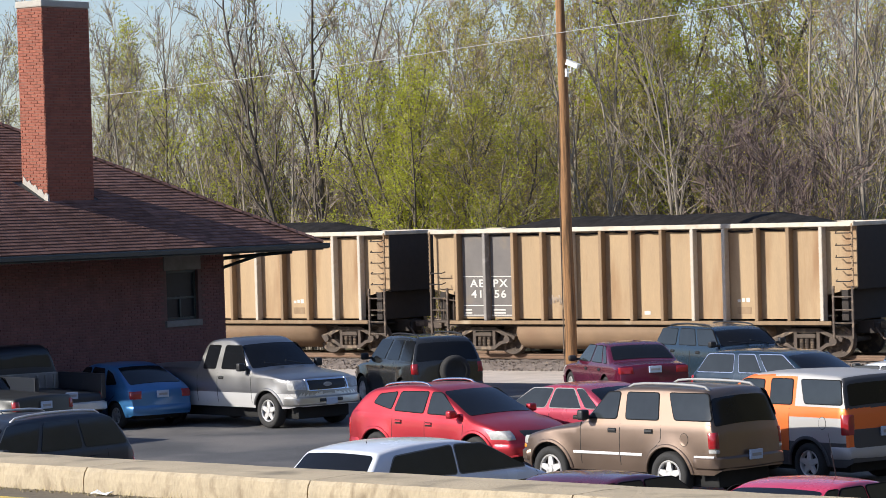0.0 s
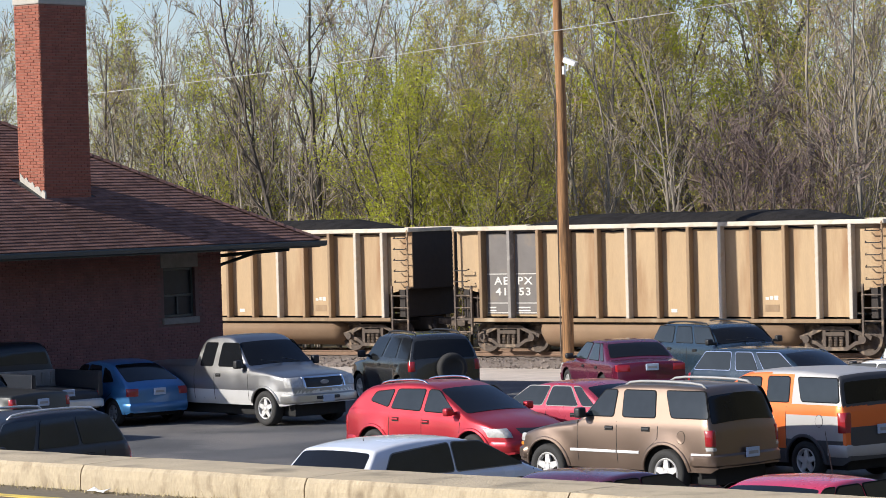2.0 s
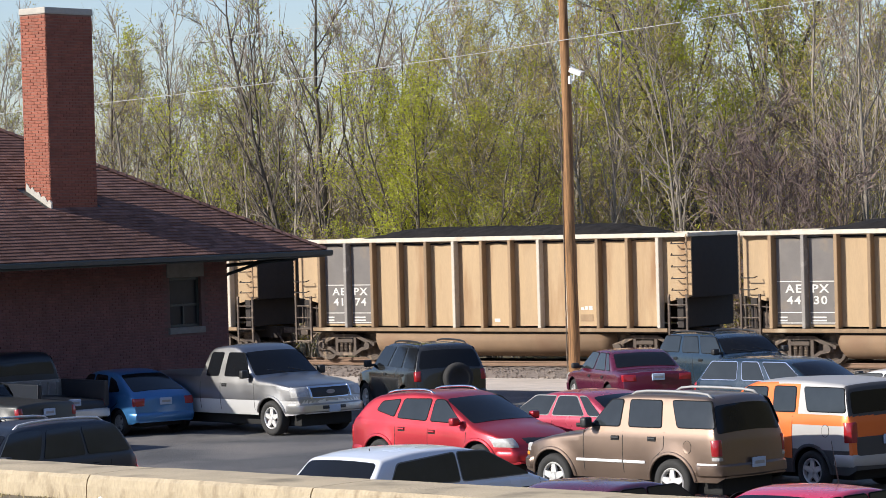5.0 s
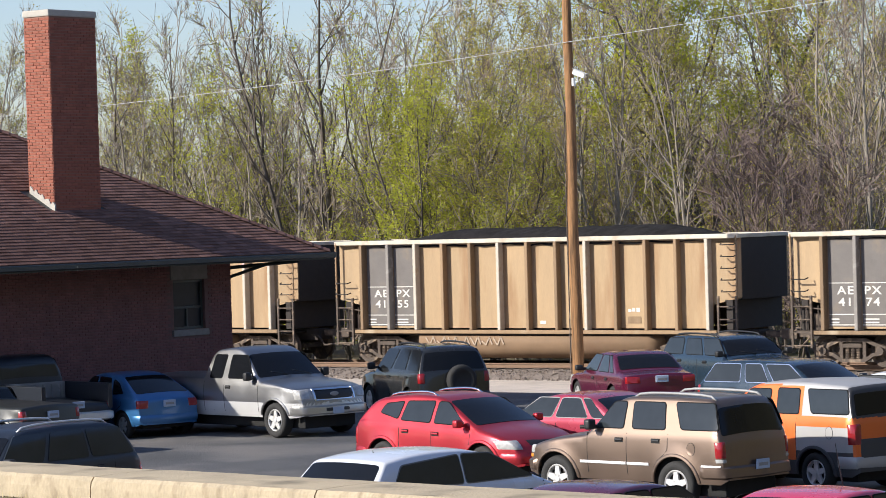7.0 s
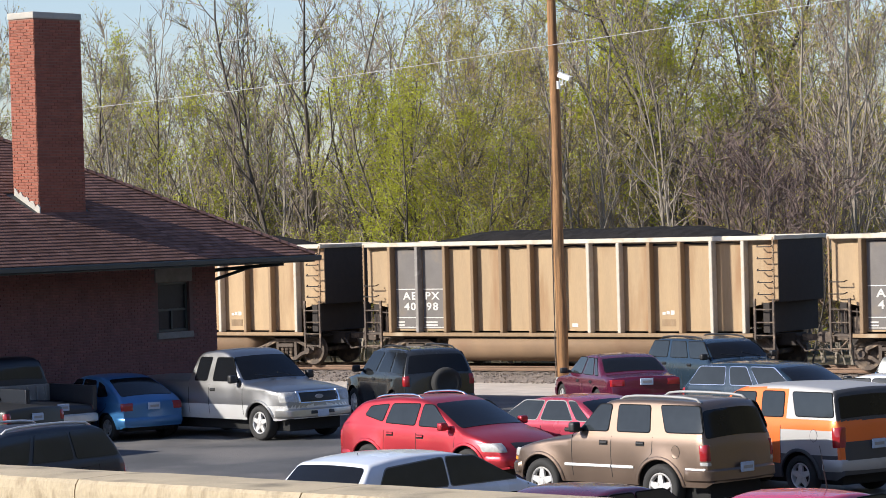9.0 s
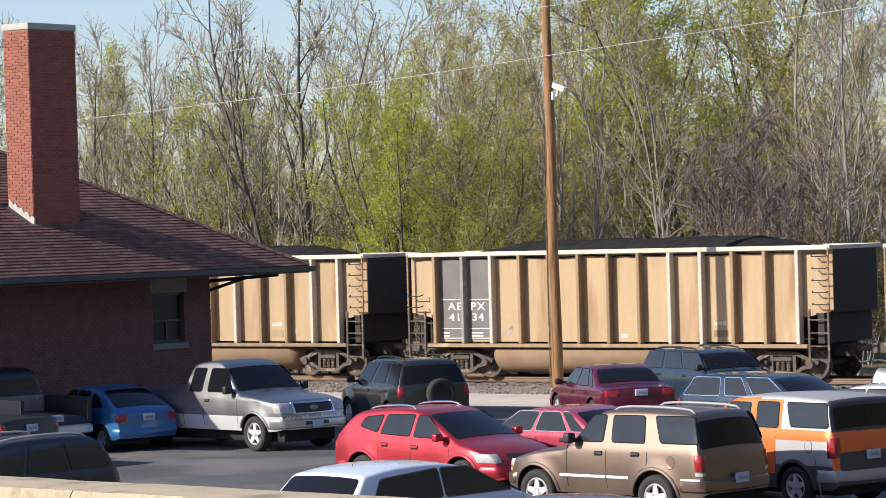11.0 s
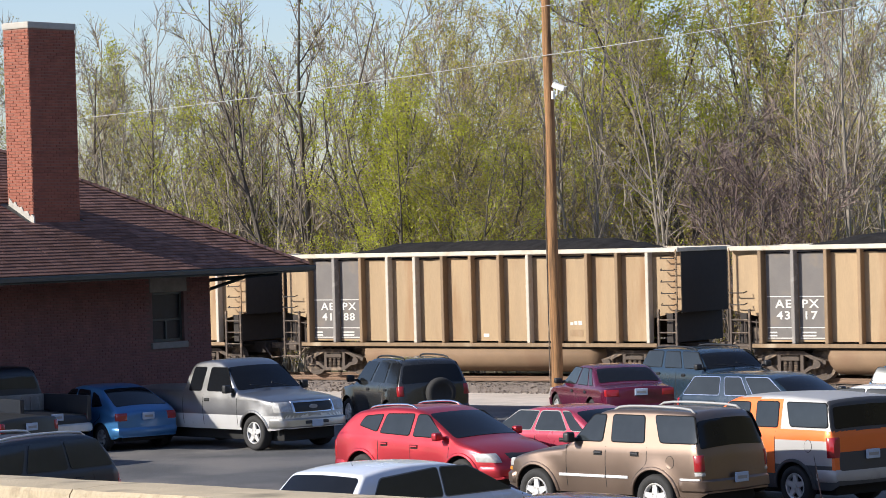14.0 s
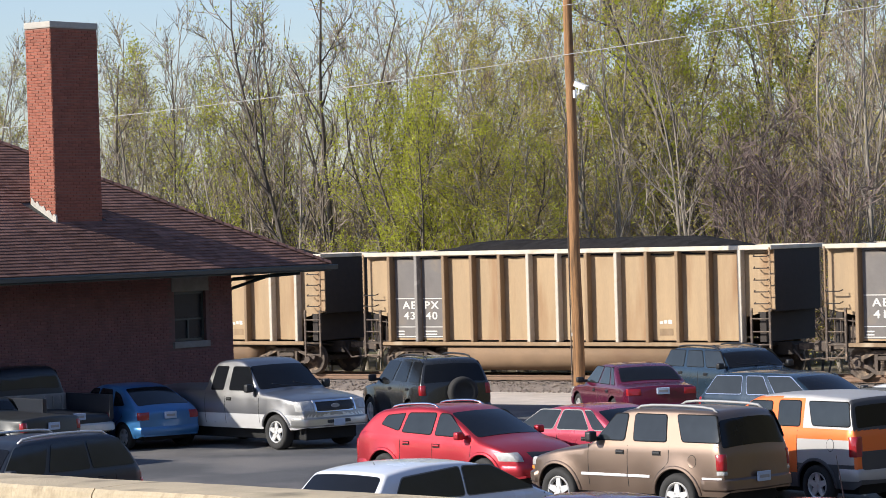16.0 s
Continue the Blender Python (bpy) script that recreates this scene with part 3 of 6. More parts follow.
# hip cap
bm = bmesh.new()
hipv = (r0 - corners[0])
for i in range(46):
    p = corners[0] + hipv * (i / 46)
    q = corners[0] + hipv * ((i + 1.15) / 46)
    side = hipv.cross(Vector((0, 0, 1))).normalized()
    ring = []
    for w, h in ((-.15, .0), (0, .075), (.15, .0)):
        ring.append((p + side * w + Vector((0, 0, h + .012)), q + side * w + Vector((0, 0, h - .004))))
    vs = [(bm.verts.new(a), bm.verts.new(b)) for a, b in ring]
    for (a, b), (c, d) in zip(vs[:-1], vs[1:]):
        bm.faces.new((a, c, d, b))
    bm.faces.new((vs[0][0], vs[2][0], vs[1][0]))
bmesh.ops.recalc_face_normals(bm, faces=bm.faces)
tagged(part("hip_capping", bm, M["shingle"], roof), kind="stuff")
# gutter along the end eaves and the far eaves, fascia, brackets
bm = bmesh.new()
gsec = [(0.0, 0.0), (0.11, 0.0), (0.125, -.02), (0.115, -.11), (0.06, -.14), (0, -.13)]
add_loft(bm, [[bplan(a, -b - .002, EZ + z - .005) for b, z in gsec] for a in (-.12, DEPTH + .1)])
bmesh.ops.recalc_face_normals(bm, faces=bm.faces)
part("gutter", bm, M["dark_trim"], roof, "dark metal eaves gutter")
bm = bmesh.new()
add_tube(bm, bplan(OVER + .1, OVER + .3, 3.60), bplan(0.15, .9, 3.72), 0.045, 0.045, 4)
add_tube(bm, bplan(OVER + .1, OVER + .3, 3.30), bplan(0.9, 1.3, 3.68), 0.04, 0.04, 4)
part("bracket", bm, M["dark_trim"], station, "dark timber eaves bracket")

# chimney
chim = part("chimney", bmesh.new(), M["mortar"], station, "tall red brick chimney with concrete cap")
CTOP = 9.72
bm = bmesh.new()
pts = [bplan(a, b, z) for a, b, z in itertools.product((CH[0], CH[1]), (CH[2], CH[3]), (4.4, CTOP))]
vv = [bm.verts.new(p) for p in pts]
for f in ((0, 1, 3, 2), (4, 6, 7, 5), (0, 4, 5, 1), (2, 3, 7, 6), (0, 2, 6, 4), (1, 5, 7, 3)):
    bm.faces.new([vv[i] for i in f])
bmesh.ops.recalc_face_normals(bm, faces=bm.faces)
bm.to_mesh(chim.data)
bm.free()
cz = 4.6
brickwork(chim, bplan(CH[0], CH[2], cz), N, U, CH[1] - CH[0], CTOP - cz, M["brick"], single=150, seed=5)
brickwork(chim, bplan(CH[1], CH[2], cz), -U, N, CH[3] - CH[2], CTOP - cz, M["brick"], single=150, seed=6)
bm = bmesh.new()
cc = bplan((CH[0] + CH[1]) / 2, (CH[2] + CH[3]) / 2, CTOP)
add_box(bm, -(CH[1] - CH[0]) / 2 - .03, (CH[1] - CH[0]) / 2 + .03, -(CH[3] - CH[2]) / 2 - .03, (CH[3] - CH[2]) / 2 + .03, 0, .16, .03)
part("cap", bm, M["stone"], chim, "weathered grey concrete cap", m=Matrix.Translation(cc) @ pose(0, 0, 0, 0, 0, 90 - TURN + 0))
# flashing: pale mortar skirt along the yard face
bm = bmesh.new()
secs = []
for i in range(13):
    b = CH[2] - .05 + i * (CH[3] - CH[2]) / 12
    z = EZ + PITCH * b
    t = .15 + .05 * math.sin(i * 2.3)
    secs.append([bplan(CH[1] + w, b, z + h) for w, h in ((-.01, -.03), (.045, -.03), (.03, t), (-.01, t + .01))])
add_loft(bm, secs)
bmesh.ops.recalc_face_normals(bm, faces=bm.faces)
part("flashing", bm, M["stone"], chim, "pale mortar flashing")

# ---- utility pole, wires, camera on the pole ----
PX, PY = 3.42, 82.1
pole = empty("utility_pole", pose(PX, PY, 0), "tall weathered brown wooden utility pole", "utility pole")
bm = bmesh.new()
secs = []
for i in range(30):
    z = i * 0.5
    r = 0.165 - 0.0042 * z
    ox, oy = 0.012 * math.sin(z * 1.1), 0.012 * math.cos(z * .9)
    secs.append([(ox + r * (1 + .03 * math.sin(5 * t + z)) * math.cos(t), oy + r * math.sin(t), z) for t in np.linspace(0, 2 * math.pi, 16, endpoint=False)])
add_loft(bm, secs)
part("shaft", bm, M["wood"], pole, smooth=True)
bm = bmesh.new()
add_tube(bm, (-.19, -.06, .0), (-.17, -.05, 7.5), .018, .018, 6)
part("conduit", bm, M["truck_iron"], pole, "dark cable conduit")
cam_box = empty("security_camera", pose(PX + .19, PY - .12, 8.55, 0, 0, -25), "small white security camera mounted on the pole", "security camera")
bm = bmesh.new()
add_box(bm, -.09, .28, -.065, .065, -.065, .065, .025)
bmesh.ops.rotate(bm, cent=(0, 0, 0), matrix=Matrix.Rotation(radians(22), 3, "Y"), verts=bm.verts)
part("housing", bm, M["white"], cam_box)
bm = bmesh.new()
add_box(bm, -.11, .33, -.08, .08, .075, .087, .005)
bmesh.ops.rotate(bm, cent=(0, 0, 0), matrix=Matrix.Rotation(radians(22), 3, "Y"), verts=bm.verts)
part("sunshield", bm, M["white"], cam_box)
bm = bmesh.new()
add_path(bm, [(0.05, 0, -.08), (0.03, 0, -.24), (-.1, 0.03, -.26)], .025)
add_box(bm, -.12, -.06, -.05, .09, -.36, -.14, .01)
part("bracket", bm, M["white"], cam_box, "white wall bracket")


def wire(a, b, sag, r, name="power_line", label="thin pale overhead power line"):
    a, b = Vector(a), Vector(b)
    cu = bmesh.new()
    pts = [a.lerp(b, i / 40) - Vector((0, 0, sag * 4 * (i / 40) * (1 - i / 40))) for i in range(41)]
    add_path(cu, pts, r, 5)
    tagged(link(cu, name, M["wire"]), label, "power line", "overhead wires")


def wplan(along, z, off=0.0):
    p = Vector((PX, PY, z)) + U * along + N * off
    return p


wire(wplan(-40, 8.32, .16), wplan(0, 9.39, .16), .45, .009)
wire(wplan(0, 9.39, .16), wplan(34, 12.0, .16), .10, .009)
wire(wplan(-40, 9.75, .3), wplan(0.0, 10.72, .3), .30, .007)
wire(wplan(0, 10.72, .3), wplan(34, 13.0, .3), .10, .007)


# ---- vehicles ----
def wheel_parts(parent, x, y, r, width, side, rim_mat, spokes=5):
    """A tyre with a rim under it; side is +1 where the outer face looks along +y."""
    bm = bmesh.new()
    w, s = width / 2, side
    add_lathe(bm, [(r * .62, s * w * .7), (r * .70, s * w), (r * .90, s * w), (r * .97, s * w * .8), (r, s * w * .45), (r, -s * w * .45), (r * .97, -s * w * .8), (r * .7, -s * w), (r * .62, -s * w * .7)], 28)
    bmesh.ops.recalc_face_normals(bm, faces=bm.faces)
    tyre = part("wheel", bm, M["rubber"], parent, "black rubber tyre", smooth=True, m=pose(x, y, r))
    bm = bmesh.new()
    add_lathe(bm, [(r * .64, s * w * .75), (r * .60, s * w * .9), (r * .56, s * w * .8), (r * .54, s * w * .3), (r * .54, -s * w * .6)], 28)
    for k in range(spokes):
        t = 2 * math.pi * k / spokes + .3
        pts = []
        for rad, hw in ((.08, .085), (.56, .062)):
            for sg in (-1, 1):
                pts.append((rad * r, sg * hw * r * (2.0 if rad < .1 else 1.6)))
        for d0, d1 in ((s * w * .78, s * w * .45),):
            vs = []
            for h in (d0, d1):
                for px, pz in (pts[0], pts[1], pts[3], pts[2]):
                    cx, cz = px * math.cos(t) - pz * math.sin(t), px * math.sin(t) + pz * math.cos(t)
                    vs.append(bm.verts.new((cx, h, cz)))
            for f in ((0, 1, 2, 3), (7, 6, 5, 4), (0, 4, 5, 1), (1, 5, 6, 2), (2, 6, 7, 3), (3, 7, 4, 0)):
                bm.faces.new([vs[i] for i in f])
    add_lathe(bm, [(r * .005, s * w * .9), (r * .12, s * w * .88), (r * .15, s * w * .6)], 14)
    bmesh.ops.recalc_face_normals(bm, faces=bm.faces)
    part("rim", bm, rim_mat, tyre, "bright alloy rim")
    bm = bmesh.new()
    add_lathe(bm, [(r * .01, s * w * .2), (r * .58, s * w * .2), (r * .58, s * w * .12)], 20)
    bmesh.ops.recalc_face_normals(bm, faces=bm.faces)
    part("brake_disc", bm, M["dark_iron"], tyre)


def quad_on(a, b, c, d, s, h):
    """Point of the bilinear patch: a front low, b rear low, c rear high, d front high."""
    a, b, c, d = Vector(a), Vector(b), Vector(c), Vector(d)
    return a.lerp(b, s).lerp(d.lerp(c, s), h)


def rounded_poly(pts, r=0.05, seg=3):
    out = []
    k = len(pts)
    for i in range(k):
        p, q, w = Vector(pts[i - 1]), Vector(pts[i]), Vector(pts[(i + 1) % k])
        a = q + (p - q).normalized() * min(r, (p - q).length * .4)
        b = q + (w - q).normalized() * min(r, (w - q).length * .4)
        for j in range(seg + 1):
            t = j / seg
            out.append(a * (1 - t) ** 2 + q * 2 * t * (1 - t) + b * t ** 2)
    return out


def rounded_line(pts):
    """A polyline (x, z, r) with its corners rounded, as arrays of x and z."""
    out = [pts[0][:2]]
    for (x0, z0, _), (x1, z1, r), (x2, z2, _) in zip(pts[:-2], pts[1:-1], pts[2:]):
        p, q, w = Vector((x0, z0)), Vector((x1, z1)), Vector((x2, z2))
        a = q + (p - q).normalized() * min(r, (p - q).length * .48)
        b = q + (w - q).normalized() * min(r, (w - q).length * .48)
        for j in range(7):
            t = j / 6
            out.append(tuple(a * (1 - t) ** 2 + q * 2 * t * (1 - t) + b * t ** 2))
    out.append(pts[-1][:2])
    out.sort(key=lambda p: p[0])
    return [p[0] for p in out], [p[1] for p in out]


class Shell:
    """The outer skin of a car: a side that leans in above the belt, and a top that follows the outline."""

    def __init__(self, g):
        self.g = g
        L, H = g["L"], g["H"]
        line = g["top"] or [(-L / 2, g["bump"] - .08, 0), (-L / 2 + .015, g["bump"] + .12, .05), (-L / 2 + .06, g["deck"] - .04, .06), (g["tail"], g["deck"] + .02, .05), (g["rear"], H - .035, .28), ((g["rear"] + g["screen"]) / 2, H, .5),
                            (g["screen"], H - .04, .35), (g["cowl"], g["hood"] + .07, .10), (L / 2 - .55, g["hood"] - .01, .3), (L / 2 - .10, g["nose"] + .10, .18), (L / 2, g["bump"] - .05, 0)]
        self.line = line
        self.px, self.pz = rounded_line(line)
        self.mid = (g["rear"] + g["screen"]) / 2
        self.kf, self.kr = g["bow_front"], g["bow_rear"]

    def top(self, x):
        return float(np.interp(x, self.px, self.pz))

    def belt(self, x):
        g = self.g
        return g["belt"] + g["belt_rise"] * -x

    def half(self, x):
        g = self.g
        L = g["L"]
        fr = min(1, max(0.0, (x - (L / 2 - g["nose_round"] * 2)) / (g["nose_round"] * 2)))
        rr = min(1, max(0.0, ((-L / 2 + g["tail_round"] * 2) - x) / (g["tail_round"] * 2)))
        return g["W"] / 2 * (1 - .18 * fr ** 2.3 - .11 * rr ** 2.3)

    def side(self, x, z):
        g = self.g
        w, b, s = self.half(x), self.belt(x), g["sill"]
        for xw in (self.xf, self.xr):
            w += g["flare"] * max(0, min(1, 1 - (math.hypot(x - xw, z - g["wr"]) - self.R) / .16))
        if z <= b:
            return w * interp([(0, .94), (.18, .975), (.38, .992), (.58, 1.0), (.80, .993), (.93, .98), (1, .958)], (z - s) / (b - s))
        h = z - b
        return w * .955 - g["lean"] * h - .10 * h * h

    def over(self, x, y):
        g = self.g
        xs = x + self.kf * y * y if x > self.mid else x - self.kr * y * y
        return self.top(min(max(xs, -g["L"] / 2), g["L"] / 2)) - g["crown"] * (2 * y / g["W"]) ** 2

    def edge(self, x, low):
        a, b = low, self.top(x)
        for _ in range(22):
            m = (a + b) / 2
            if m > self.over(x, self.side(x, m)):
                b = m
            else:
                a = m
        return a

    def front_x(self, z):
        xs = np.linspace(self.g["L"] / 2, 0, 400)
        for x in xs:
            if self.top(x) >= z:
                return float(x)
        return 0.0

    def rear_x(self, z):
        for x in np.linspace(-self.g["L"] / 2, 0, 400):
            if self.top(x) >= z:
                return float(x)
        return 0.0

    def contour(self, z, rear):
        """Points from the centre line round the nose or tail to the flank at one height."""
        x0 = self.rear_x(z) if rear else self.front_x(z)
        sg = -1 if rear else 1
        k = self.kr if rear else self.kf
        out, y = [], 0.0
        while y < 1.3:
            x = x0 - sg * k * y * y
            if y >= self.side(x, z):
                break
            out.append((x, y))
            y += .02
        x = x0 - sg * k * y * y
        for i in range(60):
            out.append((x, self.side(x, z)))
            x -= sg * .02
        return out


def vehicle(name, m, label, spec, category="car"):
    g = dict(L=4.5, W=1.75, H=1.45, wb=2.65, wr=.33, ww=.21, front=.88, sill=.24, nose=.62, hood=.88, belt=.92, deck=.95, bump=.5, belt_rise=.012, top=None, bow_front=.13, bow_rear=.07, lean=.30,
             cowl=.95, screen=.25, rear=-1.35, tail=-2.0, paint=None, paints=None, glass=M["glass_clear"], front_glass=M["glass"], rear_glass=M["glass"],
             windows=((.04, .44), (.47, .78), (.81, .97)), polys=None, frame=M["rubber_trim"], band=None, rails=None, rail_span=None, rim=M["alloy"], handles=(.34, .70), trimline=None,
             tail_lamp=(.60, .92, .14), lamp_side=.10, head=(.58, .80), head_side=.26, plate_rear=True, plate_front=False, bumper=None, bumper_proud=.025, grille=None, crown=.045, flare=0.0, spokes=5, arch=1.2,
             win_lo=.10, win_hi=.86, cargo=None, spare=False, antenna=None, wiper=False, fuel=False, mirrors=True, mirror_mat=None, nose_round=.35, rear_h=(.10, .90), tail_round=.22, lips=None, rear_inset=.07, screen_inset=.055, lower_dark=None)
    g.update(spec)
    root = empty(name, m, label, category)
    L, W, H, wr = g["L"], g["W"], g["H"], g["wr"]
    xf = L / 2 - g["front"]
    xr = xf - g["wb"]
    R = wr * g["arch"]
    S = Shell(g)
    S.xf, S.xr, S.R = xf, xr, R
    body_paint = g["paint"]

    # skin
    xs = set(np.round(np.linspace(-L / 2 + .12, L / 2 - .12, 56), 4)) | set(np.round(-L / 2 + .16 * np.linspace(0, 1, 20) ** 1.4, 4)) | set(np.round(L / 2 - .16 * np.linspace(0, 1, 20) ** 1.4, 4))
    xs |= {round(float(x), 4) for x in S.px}
    for xw in (xf, xr):
        xs |= {round(xw + R * math.cos(t), 4) for t in np.linspace(0, math.pi, 19)} | {round(xw - R - .012, 4), round(xw + R + .012, 4)}
    stations = []
    for x in sorted(x for x in xs if -L / 2 <= x <= L / 2):
        if not stations or x - stations[-1] > .003:
            stations.append(x)
    secs = []
    for x in stations:
        fr = max(0.0, (x - (L / 2 - g["nose_round"])) / g["nose_round"])
        rr = max(0.0, ((-L / 2 + g["tail_round"]) - x) / g["tail_round"])
        zb = g["sill"] + .06 * fr + .08 * rr
        for xw in (xf, xr):
            if abs(x - xw) < R:
                zb = max(zb, wr + math.sqrt(max(R * R - (x - xw) ** 2, 0)) * .98)
        zb = min(zb, S.top(x) - .06)
        zj = max(S.edge(x, zb), zb + .01)
        yj = S.side(x, zj)
        rc = min(.055, (zj - zb) * .3)
        b = S.belt(x)
        s0 = g["sill"]
        levels = [s0 + (b - s0) * f for f in (0, .12, .25, .42, .58, .72, .84, .94, 1.0)]
        hi = zj - rc
        levels = [min(max(z, zb), hi) for z in levels] + [max(min(b, hi), b + (hi - b) * f) if hi > b else hi for f in (.04, .35, .7, 1.0)]
        half = [(S.side(x, z), z) for z in levels]
        c = (yj, zj)
        yin = max(yj - rc * 1.3, .02)
        d = (yin, S.over(x, yin))
        a = half[-1]
        for t in (.35, .65):
            half.append(tuple(a[i] * (1 - t) ** 2 + 2 * c[i] * t * (1 - t) + d[i] * t * t for i in (0, 1)))
        half.append(d)
        for f in (.93, .82, .69, .54, .38, .22, .07):
            half.append((yin * f, S.over(x, yin * f)))
        secs.append([(x, y, z) for y, z in half] + [(x, -y, z) for y, z in half[::-1]])
    bm = bmesh.new()
    add_loft(bm, secs, close=False)
    bmesh.ops.remove_doubles(bm, verts=bm.verts, dist=.0008)
    bmesh.ops.dissolve_degenerate(bm, dist=.0005, edges=bm.edges)
    bmesh.ops.recalc_face_normals(bm, faces=bm.faces)
    mats = [body_paint]
    if g["paints"]:
        rule, more = g["paints"]
        mats += more
        for f in bm.faces:
            cc_ = f.calc_center_median()
            f.material_index = rule(cc_.x, cc_.z, f.normal)
    body = part("body", bm, mats, root, "painted body shell", smooth=True)
    body.data.set_sharp_from_angle(angle=radians(32))
    bm = bmesh.new()
    add_box(bm, -L / 2 + .18, L / 2 - .22, -W * .36, W * .36, .2, min(.62, g["hood"] - .15), .04)
    for xw in (xf, xr):
        add_box(bm, xw - R * .95, xw + R * .95, -W * .44, W * .44, wr + .02, wr + R * .93)
    part("underbody", bm, M["under"], root)

    def patch(outline, place, nm, mat, parent, eps, label=""):
        """A thin shaped plate lying on the skin; place turns an outline point and a lift into a point of space."""
        cx = sum(p.x for p in outline) / len(outline)
        cy = sum(p.y for p in outline) / len(outline)
        mid_ = Vector((cx, cy))
        b2 = bmesh.new()
        rings = [[b2.verts.new(place(p, -.012)) for p in outline]]
        for f in (1.0, .86, .66, .42, .18):
            rings.append([b2.verts.new(place(mid_.lerp(p, f), eps)) for p in outline])
        k = len(outline)
        for a_, b_ in zip(rings[:-1], rings[1:]):
            for i in range(k):
                b2.faces.new((a_[i], a_[(i + 1) % k], b_[(i + 1) % k], b_[i]))
        b2.faces.new(rings[-1])
        bmesh.ops.recalc_face_normals(b2, faces=b2.faces)
        ob = part(nm, b2, mat, parent, label, smooth=True)
        ob.data.set_sharp_from_angle(angle=radians(40))
        return ob

    def dense(poly, r):
        pts = rounded_poly([Vector(p) for p in poly], r, 4)
        out = []
        for p, q in zip(pts, pts[1:] + pts[:1]):
            n = max(1, int((q - p).length / .09))
            out += [p.lerp(q, i / n) for i in range(n)]
        return out

    def grown(poly, d):
        cx, cz = sum(p[0] for p in poly) / len(poly), sum(p[1] for p in poly) / len(poly)
        return [(p[0] + math.copysign(d, p[0] - cx), p[1] + math.copysign(d, p[1] - cz)) for p in poly]

    def strip_on(pts, width, proud, nm, mat, sg, label=""):
        """A band along a line on the flank."""
        b2 = bmesh.new()
        ring = []
        pts = [Vector(p) for p in pts]
        for i, p in enumerate(pts):
            d = (pts[min(i + 1, len(pts) - 1)] - pts[max(i - 1, 0)]).normalized()
            nrm = Vector((-d.y, d.x)) * width / 2
            row = []
            for off, e in ((-1, -.015), (-1, proud * .6), (-.6, proud), (.6, proud), (1, proud * .6), (1, -.015)):
                q = p + nrm * off
                row.append((q.x, sg * (S.side(q.x, q.y) + e), q.y))
            ring.append(row)
        add_loft(b2, ring)
        bmesh.ops.recalc_face_normals(b2, faces=b2.faces)
        return part(nm, b2, mat, root, label)

    def wrap(rear, z0, z1, s0, s1, proud, nm, mat, parent, label="", sides=(1,), round_=.02, n=14):
        """A plate bent round the nose or tail between two heights; s is metres from the centre line along the skin."""
        rows = [(z0, 0.0), (z0 + round_, proud), ((z0 + z1) / 2, proud * 1.1), (z1 - round_, proud), (z1, 0.0)]
        for sg in sides:
            grid = []
            for z, e in rows:
                con = S.contour(z, rear)
                acc = [0.0]
                for p, q in zip(con[:-1], con[1:]):
                    acc.append(acc[-1] + math.hypot(q[0] - p[0], q[1] - p[1]))
                line = []
                for i in range(n + 1):
                    s = s0 + (s1 - s0) * i / n
                    sign = 1 if s >= 0 else -1
                    x = float(np.interp(abs(s), acc, [p[0] for p in con]))
                    y = float(np.interp(abs(s), acc, [p[1] for p in con]))
                    x2 = float(np.interp(abs(s) + .02, acc, [p[0] for p in con]))
                    y2 = float(np.interp(abs(s) + .02, acc, [p[1] for p in con]))
                    t = Vector((x2 - x, y2 - y))
                    t = t.normalized() if t.length > 1e-6 else Vector((0, 1))
                    nn = Vector((t.y, -t.x)) * (-1 if rear else 1)
                    ee = e if 0 < i < n else -.004
                    line.append(Vector((x + nn.x * (ee - .004), sg * sign * (y + nn.y * (ee - .004)), z)))
                grid.append(line)
            b2 = bmesh.new()
            add_loft(b2, grid, close=False, caps=False)
            bmesh.ops.recalc_face_normals(b2, faces=b2.faces)
            c = sum((v.co for v in b2.verts), Vector()) / len(b2.verts)
            if sum((f.normal.dot(f.calc_center_median() - Vector((0, 0, c.z))) for f in b2.faces)) < 0:
                bmesh.ops.reverse_faces(b2, faces=b2.faces)
            ob = part(nm, b2, mat, parent, label, smooth=True)
            ob.data.set_sharp_from_angle(angle=radians(40))
        return ob

    # side glass
    zt = H - .03
    corners = [(g["cowl"] + .05, g["belt"]), (g["tail"] - .03, g["belt"]), (g["rear"], zt), (g["screen"], zt)]

    def on_side(s, h):
        q = quad_on(*[(x, 0, z) for x, z in corners], s, h)
        return (q.x, q.z)

    polys = g["polys"] or [[on_side(s, h) for s, h in ((s0, g["win_lo"]), (s1, g["win_lo"]), (s1, g["win_hi"]), (s0, g["win_hi"]))] for s0, s1 in g["windows"]]
